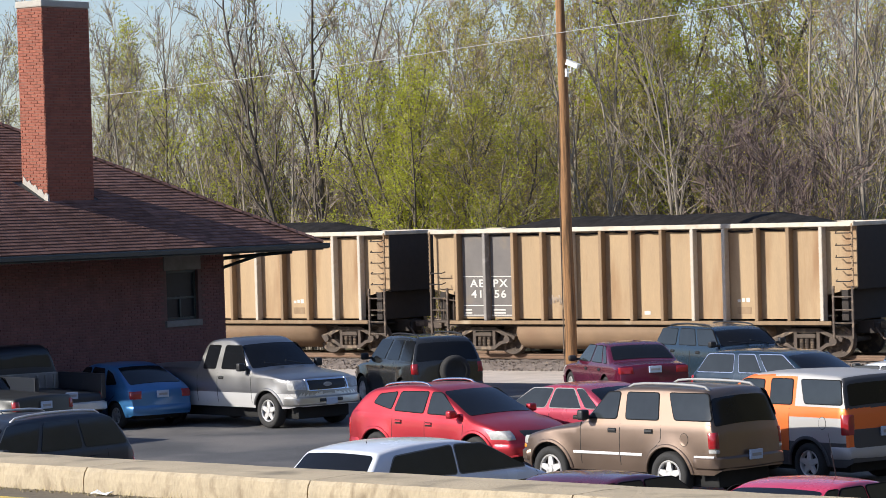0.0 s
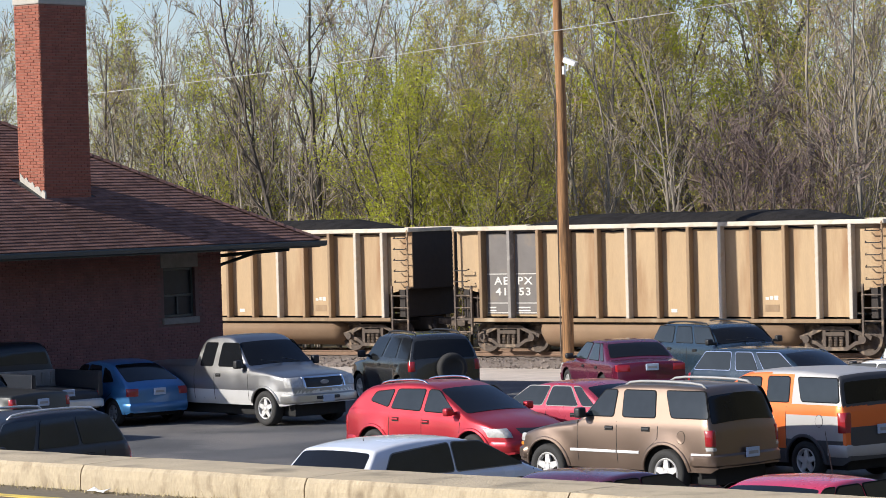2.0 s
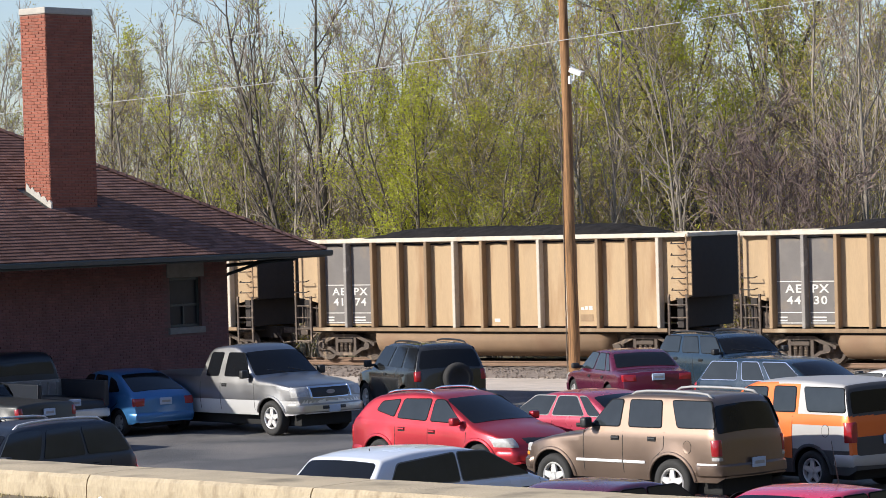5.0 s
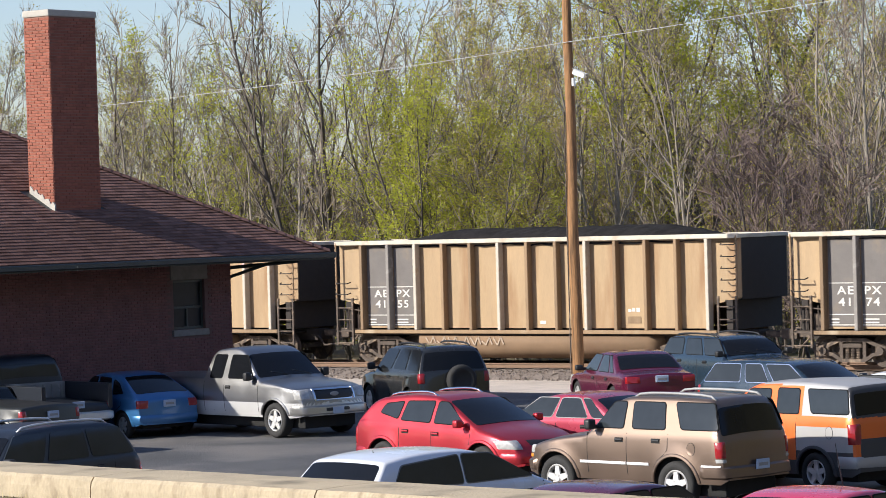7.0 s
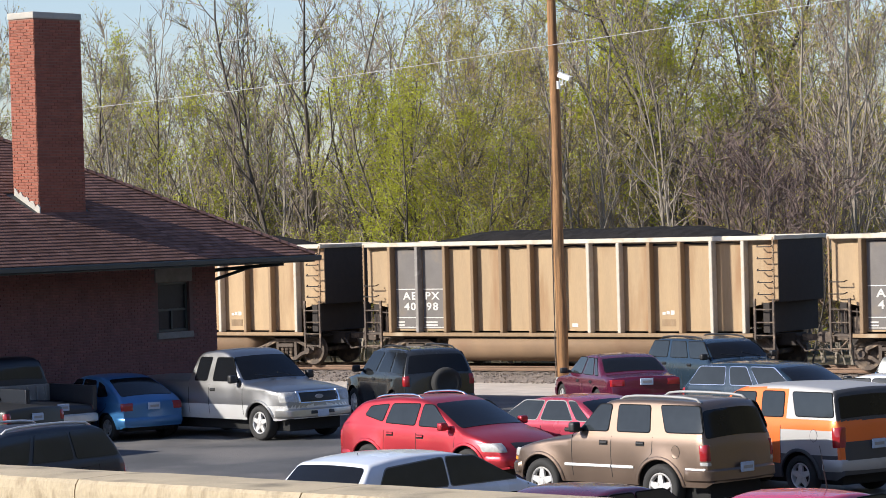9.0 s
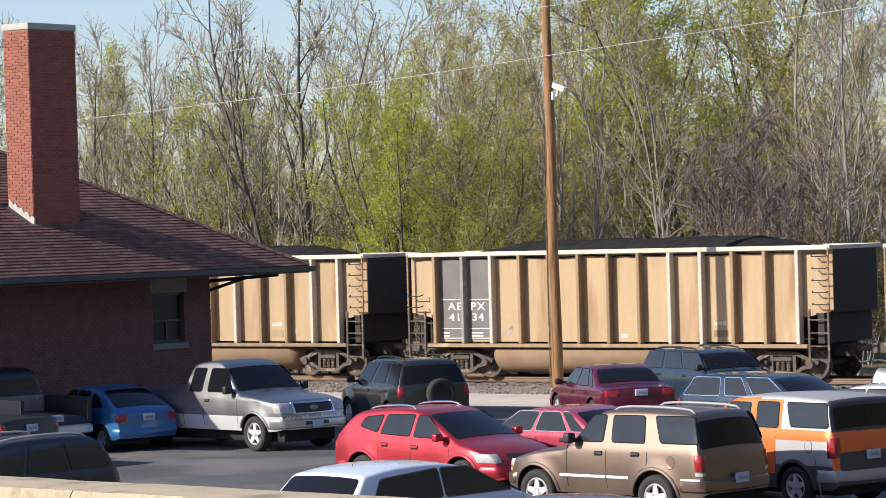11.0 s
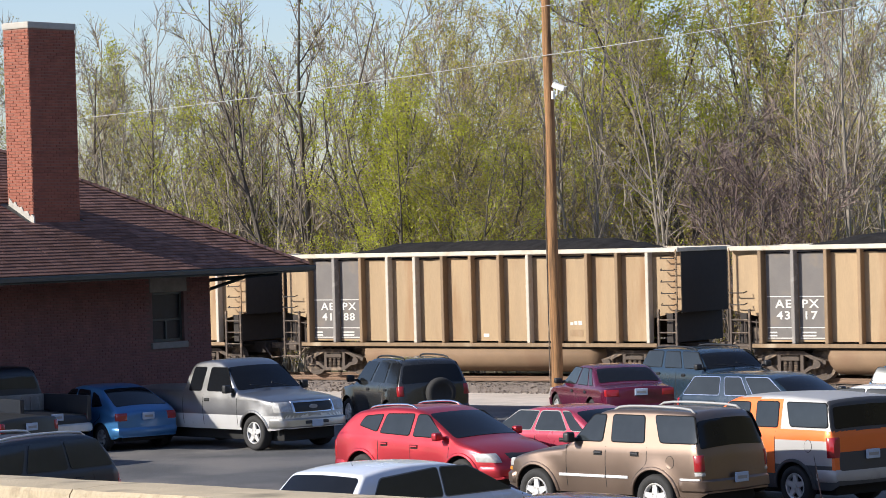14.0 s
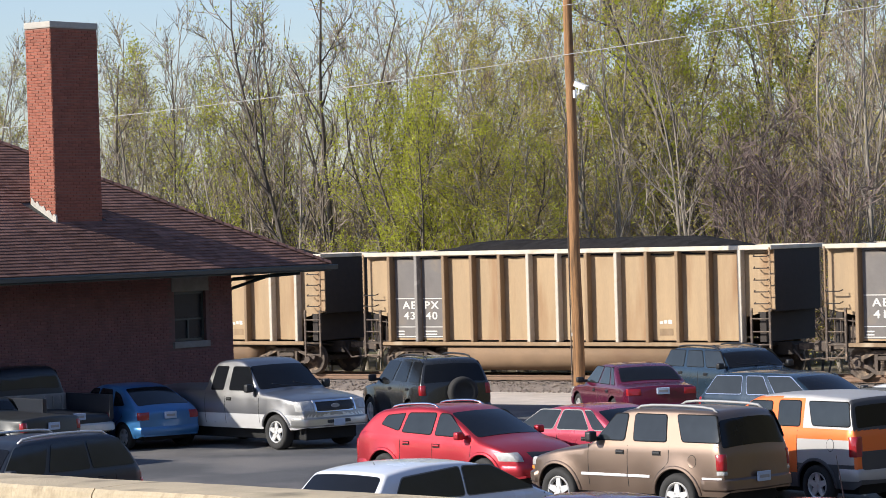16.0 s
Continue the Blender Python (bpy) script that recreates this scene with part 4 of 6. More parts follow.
    for sg in (1, -1):
        place = lambda p, e, sg=sg: (p.x, sg * (S.side(p.x, p.y) + e), p.y)
        if g["band"]:
            patch(dense(g["band"], .08), place, "window_surround", M["rubber_trim"], body, .003)
        for poly in polys:
            if g["frame"]:
                patch(dense(grown(poly, .015), .065), place, "window_frame", g["frame"], body, .005)
            patch(dense(poly, .055), place, "side_window", g["glass"], body, .009)
        if g["mirrors"]:
            mx, mz = polys[0][0][0] - .03, S.belt(polys[0][0][0]) + .03
            my = S.side(mx, mz)
            b2 = bmesh.new()
            lo_, hi_ = sorted((sg * (my + .07), sg * (my + .25)))
            k = H / 1.6
            add_box(b2, mx - .06, mx + .075, lo_, hi_, mz, mz + .15 * k, .045, 3)
            lo_, hi_ = sorted((sg * (my - .04), sg * (my + .10)))
            add_box(b2, mx - .03, mx + .05, lo_, hi_, mz + .01, mz + .07, .015)
            mo = part("mirror", b2, g["mirror_mat"] or M["black"], root, "wing mirror", smooth=True)
            mo.data.set_sharp_from_angle(angle=radians(50))
        for hx in g["handles"]:
            x = on_side(hx, 0)[0] if hx < 1.5 and not g.get("handle_x") else hx
            z = S.belt(x) - .13
            strip_on([(x - .10, z), (x + .08, z)], .075, .002, "handle_cup", M["under"], sg)
            strip_on([(x - .09, z + .008), (x + .07, z + .008)], .035, .022, "door_handle", g.get("handle_mat") or M["black"], sg)
        for sx in g.get("seam_x") or [on_side(s, 0)[0] for s in g.get("seams", (.03, .455, .80))]:
            zlo = g["sill"] + .10
            pts = []
            for i in range(9):
                z = zlo + (S.belt(sx) - .02 - zlo) * i / 8
                x = sx
                if math.hypot(x - xr, z - wr) < R + .06 and z > wr - .1:
                    x = xr + math.sqrt(max((R + .06) ** 2 - (z - wr) ** 2, 0)) if sx > xr else x
                pts.append((x, z))
            strip_on(pts, .013, .0015, "door_seam", M["under"], sg)
        if g["trimline"]:
            z, mt = g["trimline"]
            mid_x = g.get("trim_split", (xr + xf) / 2)
            for x0, x1 in ((xr + R + .09, mid_x - .015), (mid_x + .015, xf - R - .08), (-L / 2 + .10, xr - R - .09)):
                if x1 > x0:
                    strip_on([(x0 + (x1 - x0) * i / 6, z) for i in range(7)], .045, .018, "side_moulding", mt, sg, "bright side moulding")
        if g["lower_dark"]:
            strip_on([(xr + R + .03 + (xf - xr - 2 * R - .06) * i / 8, g["sill"] + .05) for i in range(9)], .10, .006, "rocker_panel", g["lower_dark"], sg, "rocker panel below the doors")
        if g["rails"]:
            x0, x1 = g["rail_span"] or (g["rear"] + .25, g["screen"] - .30)
            b2 = bmesh.new()
            at = lambda x, e: (x, sg * (S.side(x, S.edge(x, .8)) - .11), S.over(x, S.side(x, S.edge(x, .8)) - .11) + e)
            add_path(b2, [at(x0 - .05, -.01), at(x0 + .05, .035)] + [at(x0 + (x1 - x0) * i / 6, .05) for i in range(1, 6)] + [at(x1 - .05, .035), at(x1 + .05, -.01)], .021, 8)
            part("roof_rail", b2, g["rails"], root, "roof rail", smooth=True)
        if g["lips"]:
            for xw in (xf, xr):
                pts = [(xw + (R + .028) * math.cos(t), wr + (R + .028) * math.sin(t) * .98) for t in np.linspace(-.06 * math.pi, 1.06 * math.pi, 25)]
                strip_on([p for p in pts if p[1] > g["sill"]], .055, .020, "arch_lip", g["lips"], sg)
        for xw in (xf, xr):
            wheel_parts(root, xw, sg * (W / 2 - g["ww"] / 2 - .02 + g["flare"]), wr, g["ww"], sg, g["rim"], g["spokes"])
        if g["fuel"] and sg > 0:
            c = Vector((xr - .34, S.belt(xr) - .24))
            patch([c + Vector((.088 * math.cos(t), .105 * math.sin(t))) for t in np.linspace(0, 2 * math.pi, 20, endpoint=False)], place, "fuel_ring", M["under"], body, .0015)
            patch([c + Vector((.080 * math.cos(t), .097 * math.sin(t))) for t in np.linspace(0, 2 * math.pi, 20, endpoint=False)], place, "fuel_cap", g.get("fuel_mat") or body_paint, body, .004)
    # front and rear glass
    for rear_ in (False, True):
        xa, xb = (g["tail"], g["rear"]) if rear_ else (g["cowl"], g["screen"])
        h0, h1 = g["rear_h"] if rear_ else (.07, .93)
        sgn, k = (-1, S.kr) if rear_ else (1, S.kf)

        def place(p, e, xa=xa, xb=xb, sgn=sgn, k=k):
            x0 = xa + (xb - xa) * p.y
            slope_ = (S.top(x0 + .02) - S.top(x0 - .02)) / .04
            nn = Vector((-slope_, 1)).normalized()
            x = x0 - sgn * k * p.x * p.x
            return (x + nn.x * e, p.x, S.top(x0) - g["crown"] * (2 * p.x / W) ** 2 + nn.y * e)

        wide = []
        for h in (h0, h1):
            x0 = xa + (xb - xa) * h
            z = S.top(x0)
            y = S.side(x0, z)
            y = S.side(x0 - sgn * k * y * y, z)
            wide.append(y - (g["rear_inset"] if rear_ else g["screen_inset"]))
        quad = [(-wide[0], h0), (wide[0], h0), (wide[1], h1), (-wide[1], h1)]
        pts = rounded_poly([Vector((p[0], p[1] * .6)) for p in quad], .07, 4)
        outline = []
        for p, q in zip(pts, pts[1:] + pts[:1]):
            n = max(1, int((q - p).length / .10))
            outline += [Vector((p.lerp(q, i / n).x, p.lerp(q, i / n).y / .6)) for i in range(n)]
        patch(outline, place, "rear_window" if rear_ else "windscreen", g["rear_glass"] if rear_ else g["front_glass"], body, .007)
    # lamps, bumpers, grille, plates
    z0, z1, d = g["tail_lamp"]

    def half_arc(z, rear_):
        con = S.contour(z, rear_)
        acc = 0.0
        for p, q in zip(con[:-1], con[1:]):
            if abs(q[0] - p[0]) > abs(q[1] - p[1]):
                return acc
            acc += math.hypot(q[0] - p[0], q[1] - p[1])
        return acc

    arc = half_arc((z0 + z1) / 2, True)
    wrap(True, z0, z1, arc - d, arc + g["lamp_side"], .012, "tail_lamp", M["red_lamp"], root, "red tail lamp", (1, -1), n=8)
    if g.get("reverse_lamp"):
        wrap(True, z0 - .07, z0 - .006, arc - d, arc + g["lamp_side"], .010, "reversing_lamp", M["clear_lamp"], root, "clear reversing lamp", (1, -1), n=8, round_=.01)
    z0, z1 = g["head"]
    arc = half_arc((z0 + z1) / 2, False)
    wrap(False, z0, z1, arc - g.get("head_in", .24), arc + g["head_side"], .012, "headlamp", M["clear_lamp"], root, "clear headlamp", (1, -1), n=10)
    if g.get("amber"):
        wrap(False, z0 - .07, z0 - .005, arc - .05, arc + g["head_side"] * .6, .010, "turn_signal", M["amber"], root, "amber turn signal", (1, -1), n=6, round_=.01)
    # lower tailgate cladding, coloured darker to put in the tail's shade
    if g.get("tail_panel"):
        zlo, zhi, pm = g["tail_panel"]
        arc = half_arc((zlo + zhi) / 2, True) - .06
        wrap(True, zlo, zhi, -arc, arc, .02, "tailgate_panel", pm, root, "lower tailgate cladding, darkened for the shaded tail", n=16, round_=.01)
    bp = g["bumper"] or body_paint
    for rear_, nm in ((False, "front_bumper"), (True, "rear_bumper")):
        arc = half_arc(g["bump"], rear_)
        limit = (L / 2 - xf - R if not rear_ else xr - R + L / 2) - .05
        wrap(rear_, g["bump"] - .15, g["bump"] + .06, -arc - limit * .9, arc + limit * .9, g["bumper_proud"], nm, bp, root, n=36, round_=.035)
    gw = g.get("grille_w", W * .26)
    gr = wrap(False, g["head"][0] - .01, g["head"][1] - .01, -gw, gw, .010, "grille", g["grille"] or M["black"], root, "dark grille", n=10)
    if g.get("grille_frame"):
        z0, z1 = g["head"][0] - .03, g["head"][1] + .01
        for a in ((-gw, gw, z1 - .045, z1), (-gw, gw, z0, z0 + .045), (-gw - .02, -gw + .035, z0, z1), (gw - .035, gw + .02, z0, z1)):
            wrap(False, a[2], a[3], a[0], a[1], .03, "grille_frame", M["chrome"], root, "chrome grille surround", n=8, round_=.012)
        fx = S.front_x((z0 + z1) / 2)
        b2 = bmesh.new()
        add_lathe(b2, [(.002, .02), (.10, .018), (.11, 0)], 20, "Z")
        for v in b2.verts:
            v.co = Vector((fx + .008 + v.co.z, v.co.x * 1.1, (z0 + z1) / 2 + v.co.y * .45))
        bmesh.ops.recalc_face_normals(b2, faces=b2.faces)
        part("badge", b2, M["trim_grey"], gr, "plain oval badge")
        wrap(False, g["bump"] - .09, g["bump"] + .02, -.42, .42, g["bumper_proud"] + .008, "air_intake", M["black"], root, "dark opening in the bumper", n=8)
    if g["plate_rear"]:
        pz = g.get("plate_z", (g["tail_lamp"][0] + .02))
        px_ = S.rear_x(pz + .05) - g.get("plate_out", .03)
        b2 = bmesh.new()
        add_box(b2, px_ - .012, px_ + .02, -.155, .155, pz, pz + .155, .008, 1)
        pl = part("number_plate", b2, M["plate"], root, "number plate with plain bars")
        b2 = bmesh.new()
        add_box(b2, px_ - .016, px_ - .010, -.11, .11, pz + .05, pz + .10)
        part("plate_bar", b2, M["trim_grey"], pl)
    if g["plate_front"]:
        b2 = bmesh.new()
        fx = S.front_x(g["bump"]) + g["bumper_proud"]
        add_box(b2, fx, fx + .03, -.155, .155, g["bump"] - .14, g["bump"] + .01, .008, 1)
        part("number_plate", b2, M["plate"], root, "number plate")
    if g["wiper"]:
        for y0, y1 in ((.55, -.02), (-.05, -.6)):
            b2 = bmesh.new()
            add_path(b2, [(g["cowl"] - .02 - S.kf * y * y, y, S.top(g["cowl"] - .02 - .12 * f) + .025 - g["crown"] * (2 * y / W) ** 2) for f, y in ((0, y0), (.5, (y0 + y1) / 2), (1, y1))], .012, 5)
            part("wiper", b2, M["black"], root)
    if g["antenna"]:
        x, y, h = g["antenna"]
        b2 = bmesh.new()
        z = S.over(x, y) - .02
        add_tube(b2, (x, y, z), (x - h * .25, y, z + h), .008, .004, 5)
        part("antenna", b2, M["black"], root, "thin whip antenna")
    if g["spare"]:
        b2 = bmesh.new()
        add_lathe(b2, [(.01, -.06), (.20, -.06), (.22, -.09), (.32, -.09), (.355, -.06), (.36, -.02), (.36, .08), (.01, .09)], 26)
        for v in b2.verts:
            v.co = Vector((-L / 2 - .08 + v.co.y, v.co.x - .10, .92 + v.co.z))
        bmesh.ops.recalc_face_normals(b2, faces=b2.faces)
        part("spare_wheel", b2, M["rubber"], root, "black spare wheel on the tailgate", smooth=True)
    if g["cargo"]:
        # open pickup bed: walls above the floor
        x0, x1, zt = g["cargo"]
        for nm, a in (("bed_side", (x0, x1, W / 2 * .84, W / 2 * .955, g["deck"] - .2, zt)), ("bed_side", (x0, x1, -W / 2 * .955, -W / 2 * .84, g["deck"] - .2, zt)),
                      ("tailgate", (x0, x0 + .08, -W / 2 * .838, W / 2 * .838, g["deck"] - .2, zt)), ("bulkhead", (x1 - .08, x1, -W / 2 * .838, W / 2 * .838, g["deck"] - .2, zt))):
            if nm == "tailgate" and g.get("open_gate"):
                continue
            b2 = bmesh.new()
            add_box(b2, *a, .02)
            if nm == "bulkhead":
                for q in range(7):
                    yq = -W * .36 + q * W * .12
                    add_box(b2, x1 - .12, x1 - .079, yq - .03, yq + .03, g["deck"] - .1, zt - .05, .01, 1)
            part(nm, b2, M["grey_rib"] if nm == "bulkhead" and g.get("open_gate") else body_paint, root)
    return root


def ground_at(x, y, heading):
    return pose(x, y, 0, 0, 0, heading)


PAINT = {
    "tan": paint("tan_metallic_paint", (0.215, 0.155, 0.118), .42, .80, .3),
    "silver": paint("silver_paint", (0.335, 0.332, 0.33), .38, .95, .25),
    "red": paint("red_paint", (0.46, 0.032, 0.044), .38, .65, .4),
    "orange": paint("orange_paint", (0.78, 0.165, 0.035), .4, .35, .3),
    "blue": paint("blue_paint", (0.045, 0.17, 0.38), .32, .4),
    "white": paint("white_paint", (0.76, 0.78, 0.82), .25),
    "dark": paint("dark_grey_green_paint", (0.020, 0.021, 0.021), .25, .1),
    "maroon": paint("maroon_paint", (0.115, 0.012, 0.034), .25, .3),
    "crimson": paint("crimson_paint", (0.42, 0.05, 0.085), .28, .3),
    "pink": paint("bright_red_paint", (0.55, 0.035, 0.085), .25),
    "navy": paint("navy_paint", (0.014, 0.018, 0.026), .4, .0, .1),
    "teal": paint("dark_teal_paint", (0.020, 0.038, 0.058), .25, .2),
    "black": paint("black_paint", (0.016, 0.017, 0.018), .3),
    "olive": paint("dull_olive_black_paint", (0.025, 0.026, 0.023), .45, 0, .1),
    "grey_low": paint("pale_silver_paint", (0.64, 0.63, 0.61), .3, .3),
    "grey_clad": paint("silver_grey_cladding", (0.40, 0.39, 0.38), .45, .2, .1),
    "dark_clad": paint("charcoal_cladding", (0.055, 0.055, 0.058), .6, 0, .0),
}

vehicle("sport_utility_car", ground_at(3.23, 48.4, 134.5), "tan four-door sport utility car with dark tailgate glass", dict(
    L=4.34, W=1.70, H=1.78, wb=2.56, wr=.38, ww=.235, front=.76, sill=.41, nose=.86, hood=1.06, belt=1.19, deck=1.08, bump=.64, cowl=.80, screen=.30, rear=-1.93, tail=-2.12, lean=.24, belt_rise=.004,
    top=[(-2.17, 0.540, 0), (-2.165, 0.780, .04), (-2.155, 1.040, .05), (-2.11, 1.180, .1), (-1.90, 1.745, .16), (-.8, 1.780, .5), (.22, 1.755, .30), (.82, 1.17, .12), (1.60, 1.085, .35), (2.09, 0.945, .12), (2.15, 0.780, .04), (2.17, 0.540, 0)],
    paint=PAINT["tan"], polys=[[(.56, 1.25), (-.04, 1.25), (-.05, 1.660), (.20, 1.660)], [(-.24, 1.25), (-.93, 1.25), (-.86, 1.660), (-.20, 1.660)], [(-1.27, 1.26), (-2.02, 1.26), (-1.88, 1.665), (-1.08, 1.665)]], handle_x=True, handles=(.04, -.74),
    seam_x=(.72, -.13, -1.00), rails=M["trim_grey"], rail_span=(-1.75, -.15), trimline=(.69, M["white"]), trim_split=-.13, tail_lamp=(.82, 1.08, .10), reverse_lamp=True, lamp_side=.13, head=(.78, .92), amber=True, head_side=.12, bumper=PAINT["tan"], bumper_proud=.05,
    flare=.03, lips=PAINT["tan"], fuel=True, plate_z=.62, plate_out=.075, rear_h=(.10, .93), rear_inset=.035, tail_round=.14, arch=1.20, bow_rear=.10, crown=.05, mirror_mat=M["black"]))


def element_paint(x, z, n):
    """Orange front and doors, silver rear quarter and roof, charcoal below."""
    if n.x < -.5:
        return 0 if .55 < z < 1.25 else 2
    if z > 1.76 and x < .3 or (z > 1.26 and x < -.94):
        return 1
    if z < .50:
        return 2
    if x < -.82 and z < 1.06:
        return 1 if z > .72 else 2
    return 0


vehicle("boxy_wagon", ground_at(5.79, 50.35, 128), "orange boxy car with silver rear quarters and roof", dict(
    L=4.30, W=1.80, H=1.84, wb=2.575, wr=.34, ww=.22, front=.82, sill=.30, nose=.80, hood=1.02, belt=1.25, deck=1.08, bump=.58, cowl=1.08, screen=.50, rear=-1.98, tail=-2.09, lean=.15, belt_rise=.0,
    top=[(-2.15, .48, 0), (-2.14, .80, .04), (-2.13, 1.16, .05), (-2.09, 1.26, .1), (-1.96, 1.78, .13), (-.7, 1.84, .5), (.42, 1.78, .35), (1.10, 1.12, .15), (1.75, 1.02, .3), (2.07, .90, .15), (2.14, .70, .04), (2.15, .46, 0)],
    paint=PAINT["orange"], paints=(element_paint, [PAINT["grey_clad"], PAINT["dark_clad"]]), polys=[[(.62, 1.32), (-.16, 1.32), (-.18, 1.68), (.30, 1.68)], [(-.36, 1.30), (-.86, 1.30), (-.84, 1.70), (-.34, 1.70)], [(-1.16, 1.32), (-2.0, 1.32), (-1.92, 1.70), (-1.02, 1.70)]],
    handle_x=True, handles=(-.20,), seam_x=(.85, -.26, -.82), tail_panel=(.50, .92, PAINT["dark_clad"]), tail_lamp=(.82, 1.16, .15), lamp_side=.15, head=(.72, .90), flare=.02, lips=PAINT["dark_clad"], handle_mat=M["black"], bumper=PAINT["grey_clad"], fuel=True, fuel_mat=PAINT["grey_clad"], tail_round=.12, plate_z=.78, plate_out=.05, crown=.03, bow_rear=.03))
vehicle("pickup_truck", ground_at(-4.49, 67.5, -48), "silver extended cab pickup truck with chrome front bumper", dict(
    L=5.75, W=2.0, H=1.97, wb=3.55, wr=.385, ww=.27, front=.93, sill=.44, nose=1.00, hood=1.16, belt=1.21, deck=1.22, bump=.64, cowl=1.42, screen=.76, rear=-.48, tail=-.62, lean=.26, belt_rise=0.0,
    top=[(-2.875, .60, 0), (-2.865, .9, .04), (-2.85, 1.32, .03), (-.68, 1.32, .02), (-.63, 1.42, .04), (-.46, 1.90, .16), (.15, 1.97, .4), (.68, 1.93, .30), (1.44, 1.27, .12), (2.25, 1.19, .4), (2.74, 1.09, .12), (2.83, .84, .05), (2.875, .52, 0)],
    paint=PAINT["silver"], paints=(lambda x, z, n: 1 if z < .74 else 0, [PAINT["grey_low"]]), polys=[[(1.18, 1.28), (.26, 1.28), (.26, 1.78), (.80, 1.78)], [(.04, 1.28), (-.40, 1.28), (-.34, 1.78), (.08, 1.78)]],
    head=(.83, 1.06), head_side=.20, head_in=.30, bumper=M["bumper_steel"], bumper_proud=.07, grille=M["black"], grille_frame=True, grille_w=.56, plate_front=True, flare=.035, lips=PAINT["silver"], handle_x=True, handles=(.30,), seam_x=(1.36, .15, -.58),
    wiper=True, tail_lamp=(.85, 1.2, .12), glass=M["glass"], plate_rear=False, nose_round=.36, bow_front=.08, screen_inset=.03, arch=1.18, crown=.05), "pickup truck")
vehicle("compact_sport_utility", ground_at(-.73, 71.5, 112), "dark grey sport utility car with spare wheel on tailgate", dict(
    L=4.30, W=1.80, H=1.74, wb=2.65, wr=.36, ww=.23, front=.85, sill=.35, nose=.85, hood=1.05, belt=1.10, deck=1.10, bump=.58, cowl=1.0, screen=.42, rear=-1.84, tail=-2.08, lean=.30, rear_inset=.05,
    paint=PAINT["dark"], windows=((.06, .36), (.41, .66), (.71, .95)), rails=M["black"], tail_lamp=(.86, 1.10, .14), spare=True, flare=.03, frame=None, tail_round=.14, plate_rear=False, glass=M["glass"], bow_rear=.12))
vehicle("hatchback", ground_at(.22, 54.0, -47), "bright red hatchback car with silver roof rails", dict(
    L=4.37, W=1.77, H=1.54, wb=2.60, wr=.335, ww=.21, front=.90, sill=.28, nose=.66, hood=.92, belt=.98, deck=1.0, bump=.50, cowl=1.20, screen=.22, rear=-1.62, tail=-2.06, lean=.32, belt_rise=.035,
    top=[(-2.185, .42, 0), (-2.175, .62, .05), (-2.15, .92, .08), (-2.08, 1.06, .12), (-1.66, 1.46, .22), (-.9, 1.53, .5), (-.35, 1.54, .4), (.18, 1.50, .35), (1.22, 1.00, .18), (1.72, .90, .3), (2.08, .74, .2), (2.17, .55, .06), (2.185, .40, 0)],
    paint=PAINT["red"], polys=[[(.84, 1.02), (.02, 1.04), (.05, 1.41), (.30, 1.40)], [(-.09, 1.045), (-.86, 1.075), (-.76, 1.40), (-.05, 1.415)], [(-.95, 1.09), (-1.44, 1.20), (-1.32, 1.345), (-.86, 1.395)]], rails=M["chrome"], rail_span=(-1.35, -.20), head=(.62, .78), head_side=.40, head_in=.16,
    flare=.03, lips=PAINT["red"], handle_x=True, handles=(.10, -.70), seam_x=(.98, -.02, -.88), handle_mat=PAINT["red"], mirror_mat=PAINT["red"], nose_round=.42, trimline=(.48, PAINT["red"])))
vehicle("blue_hatchback", ground_at(-7.56, 68.28, 128), "small bright blue hatchback with sloping rear window", dict(
    L=3.95, W=1.66, H=1.45, wb=2.44, wr=.29, ww=.18, front=.80, sill=.26, nose=.60, hood=.84, belt=.88, deck=.98, bump=.46, cowl=.95, screen=.22, rear=-.95, tail=-1.78, lean=.36, rear_h=(.06, .96),
    top=[(-1.975, .36, 0), (-1.965, .55, .05), (-1.94, .86, .06), (-1.80, .97, .08), (-.92, 1.40, .35), (-.3, 1.45, .5), (.25, 1.41, .35), (.98, .92, .2), (1.5, .82, .3), (1.9, .66, .15), (1.975, .42, 0)],
    paint=PAINT["blue"], polys=[[(.62, .95), (-.02, .95), (-.02, 1.33), (.22, 1.33)], [(-.12, .95), (-.72, .96), (-.58, 1.31), (-.10, 1.335)], [(-.84, .97), (-1.26, 1.0), (-.98, 1.20), (-.72, 1.29)]], tail_lamp=(.66, .84, .26), bumper=PAINT["blue"], plate_z=.68, rim=M["trim_grey"], glass=M["glass"], handles=()))
vehicle("white_hatchback", ground_at(-.34, 42.28, 46), "white five-door hatchback with black rear window", dict(
    L=4.40, W=1.76, H=1.49, wb=2.62, wr=.32, ww=.21, front=.90, belt=.95, deck=1.0, cowl=1.45, screen=.34, rear=-1.66, tail=-2.05, lean=.30, rear_h=(.0, .90), rear_inset=.05, paint=PAINT["white"],
    top=[(-2.2, .42, 0), (-2.19, .62, .05), (-2.16, .92, .06), (-2.06, 1.02, .08), (-1.66, 1.41, .06), (-1.2, 1.47, .4), (-.6, 1.49, .5), (.28, 1.46, .4), (1.47, .98, .2), (1.85, .86, .2), (2.1, .70, .2), (2.19, .5, .06), (2.2, .4, 0)],
    polys=[[(1.20, 1.0), (-.16, 1.0), (-.14, 1.39), (.42, 1.37)], [(-.22, 1.0), (-1.58, 1.04), (-1.34, 1.32), (-.20, 1.39)]], frame=M["bright_trim"], glass=M["glass_clear"], rear_glass=M["glass"], mirrors=False, antenna=(-1.15, 0, .05)))
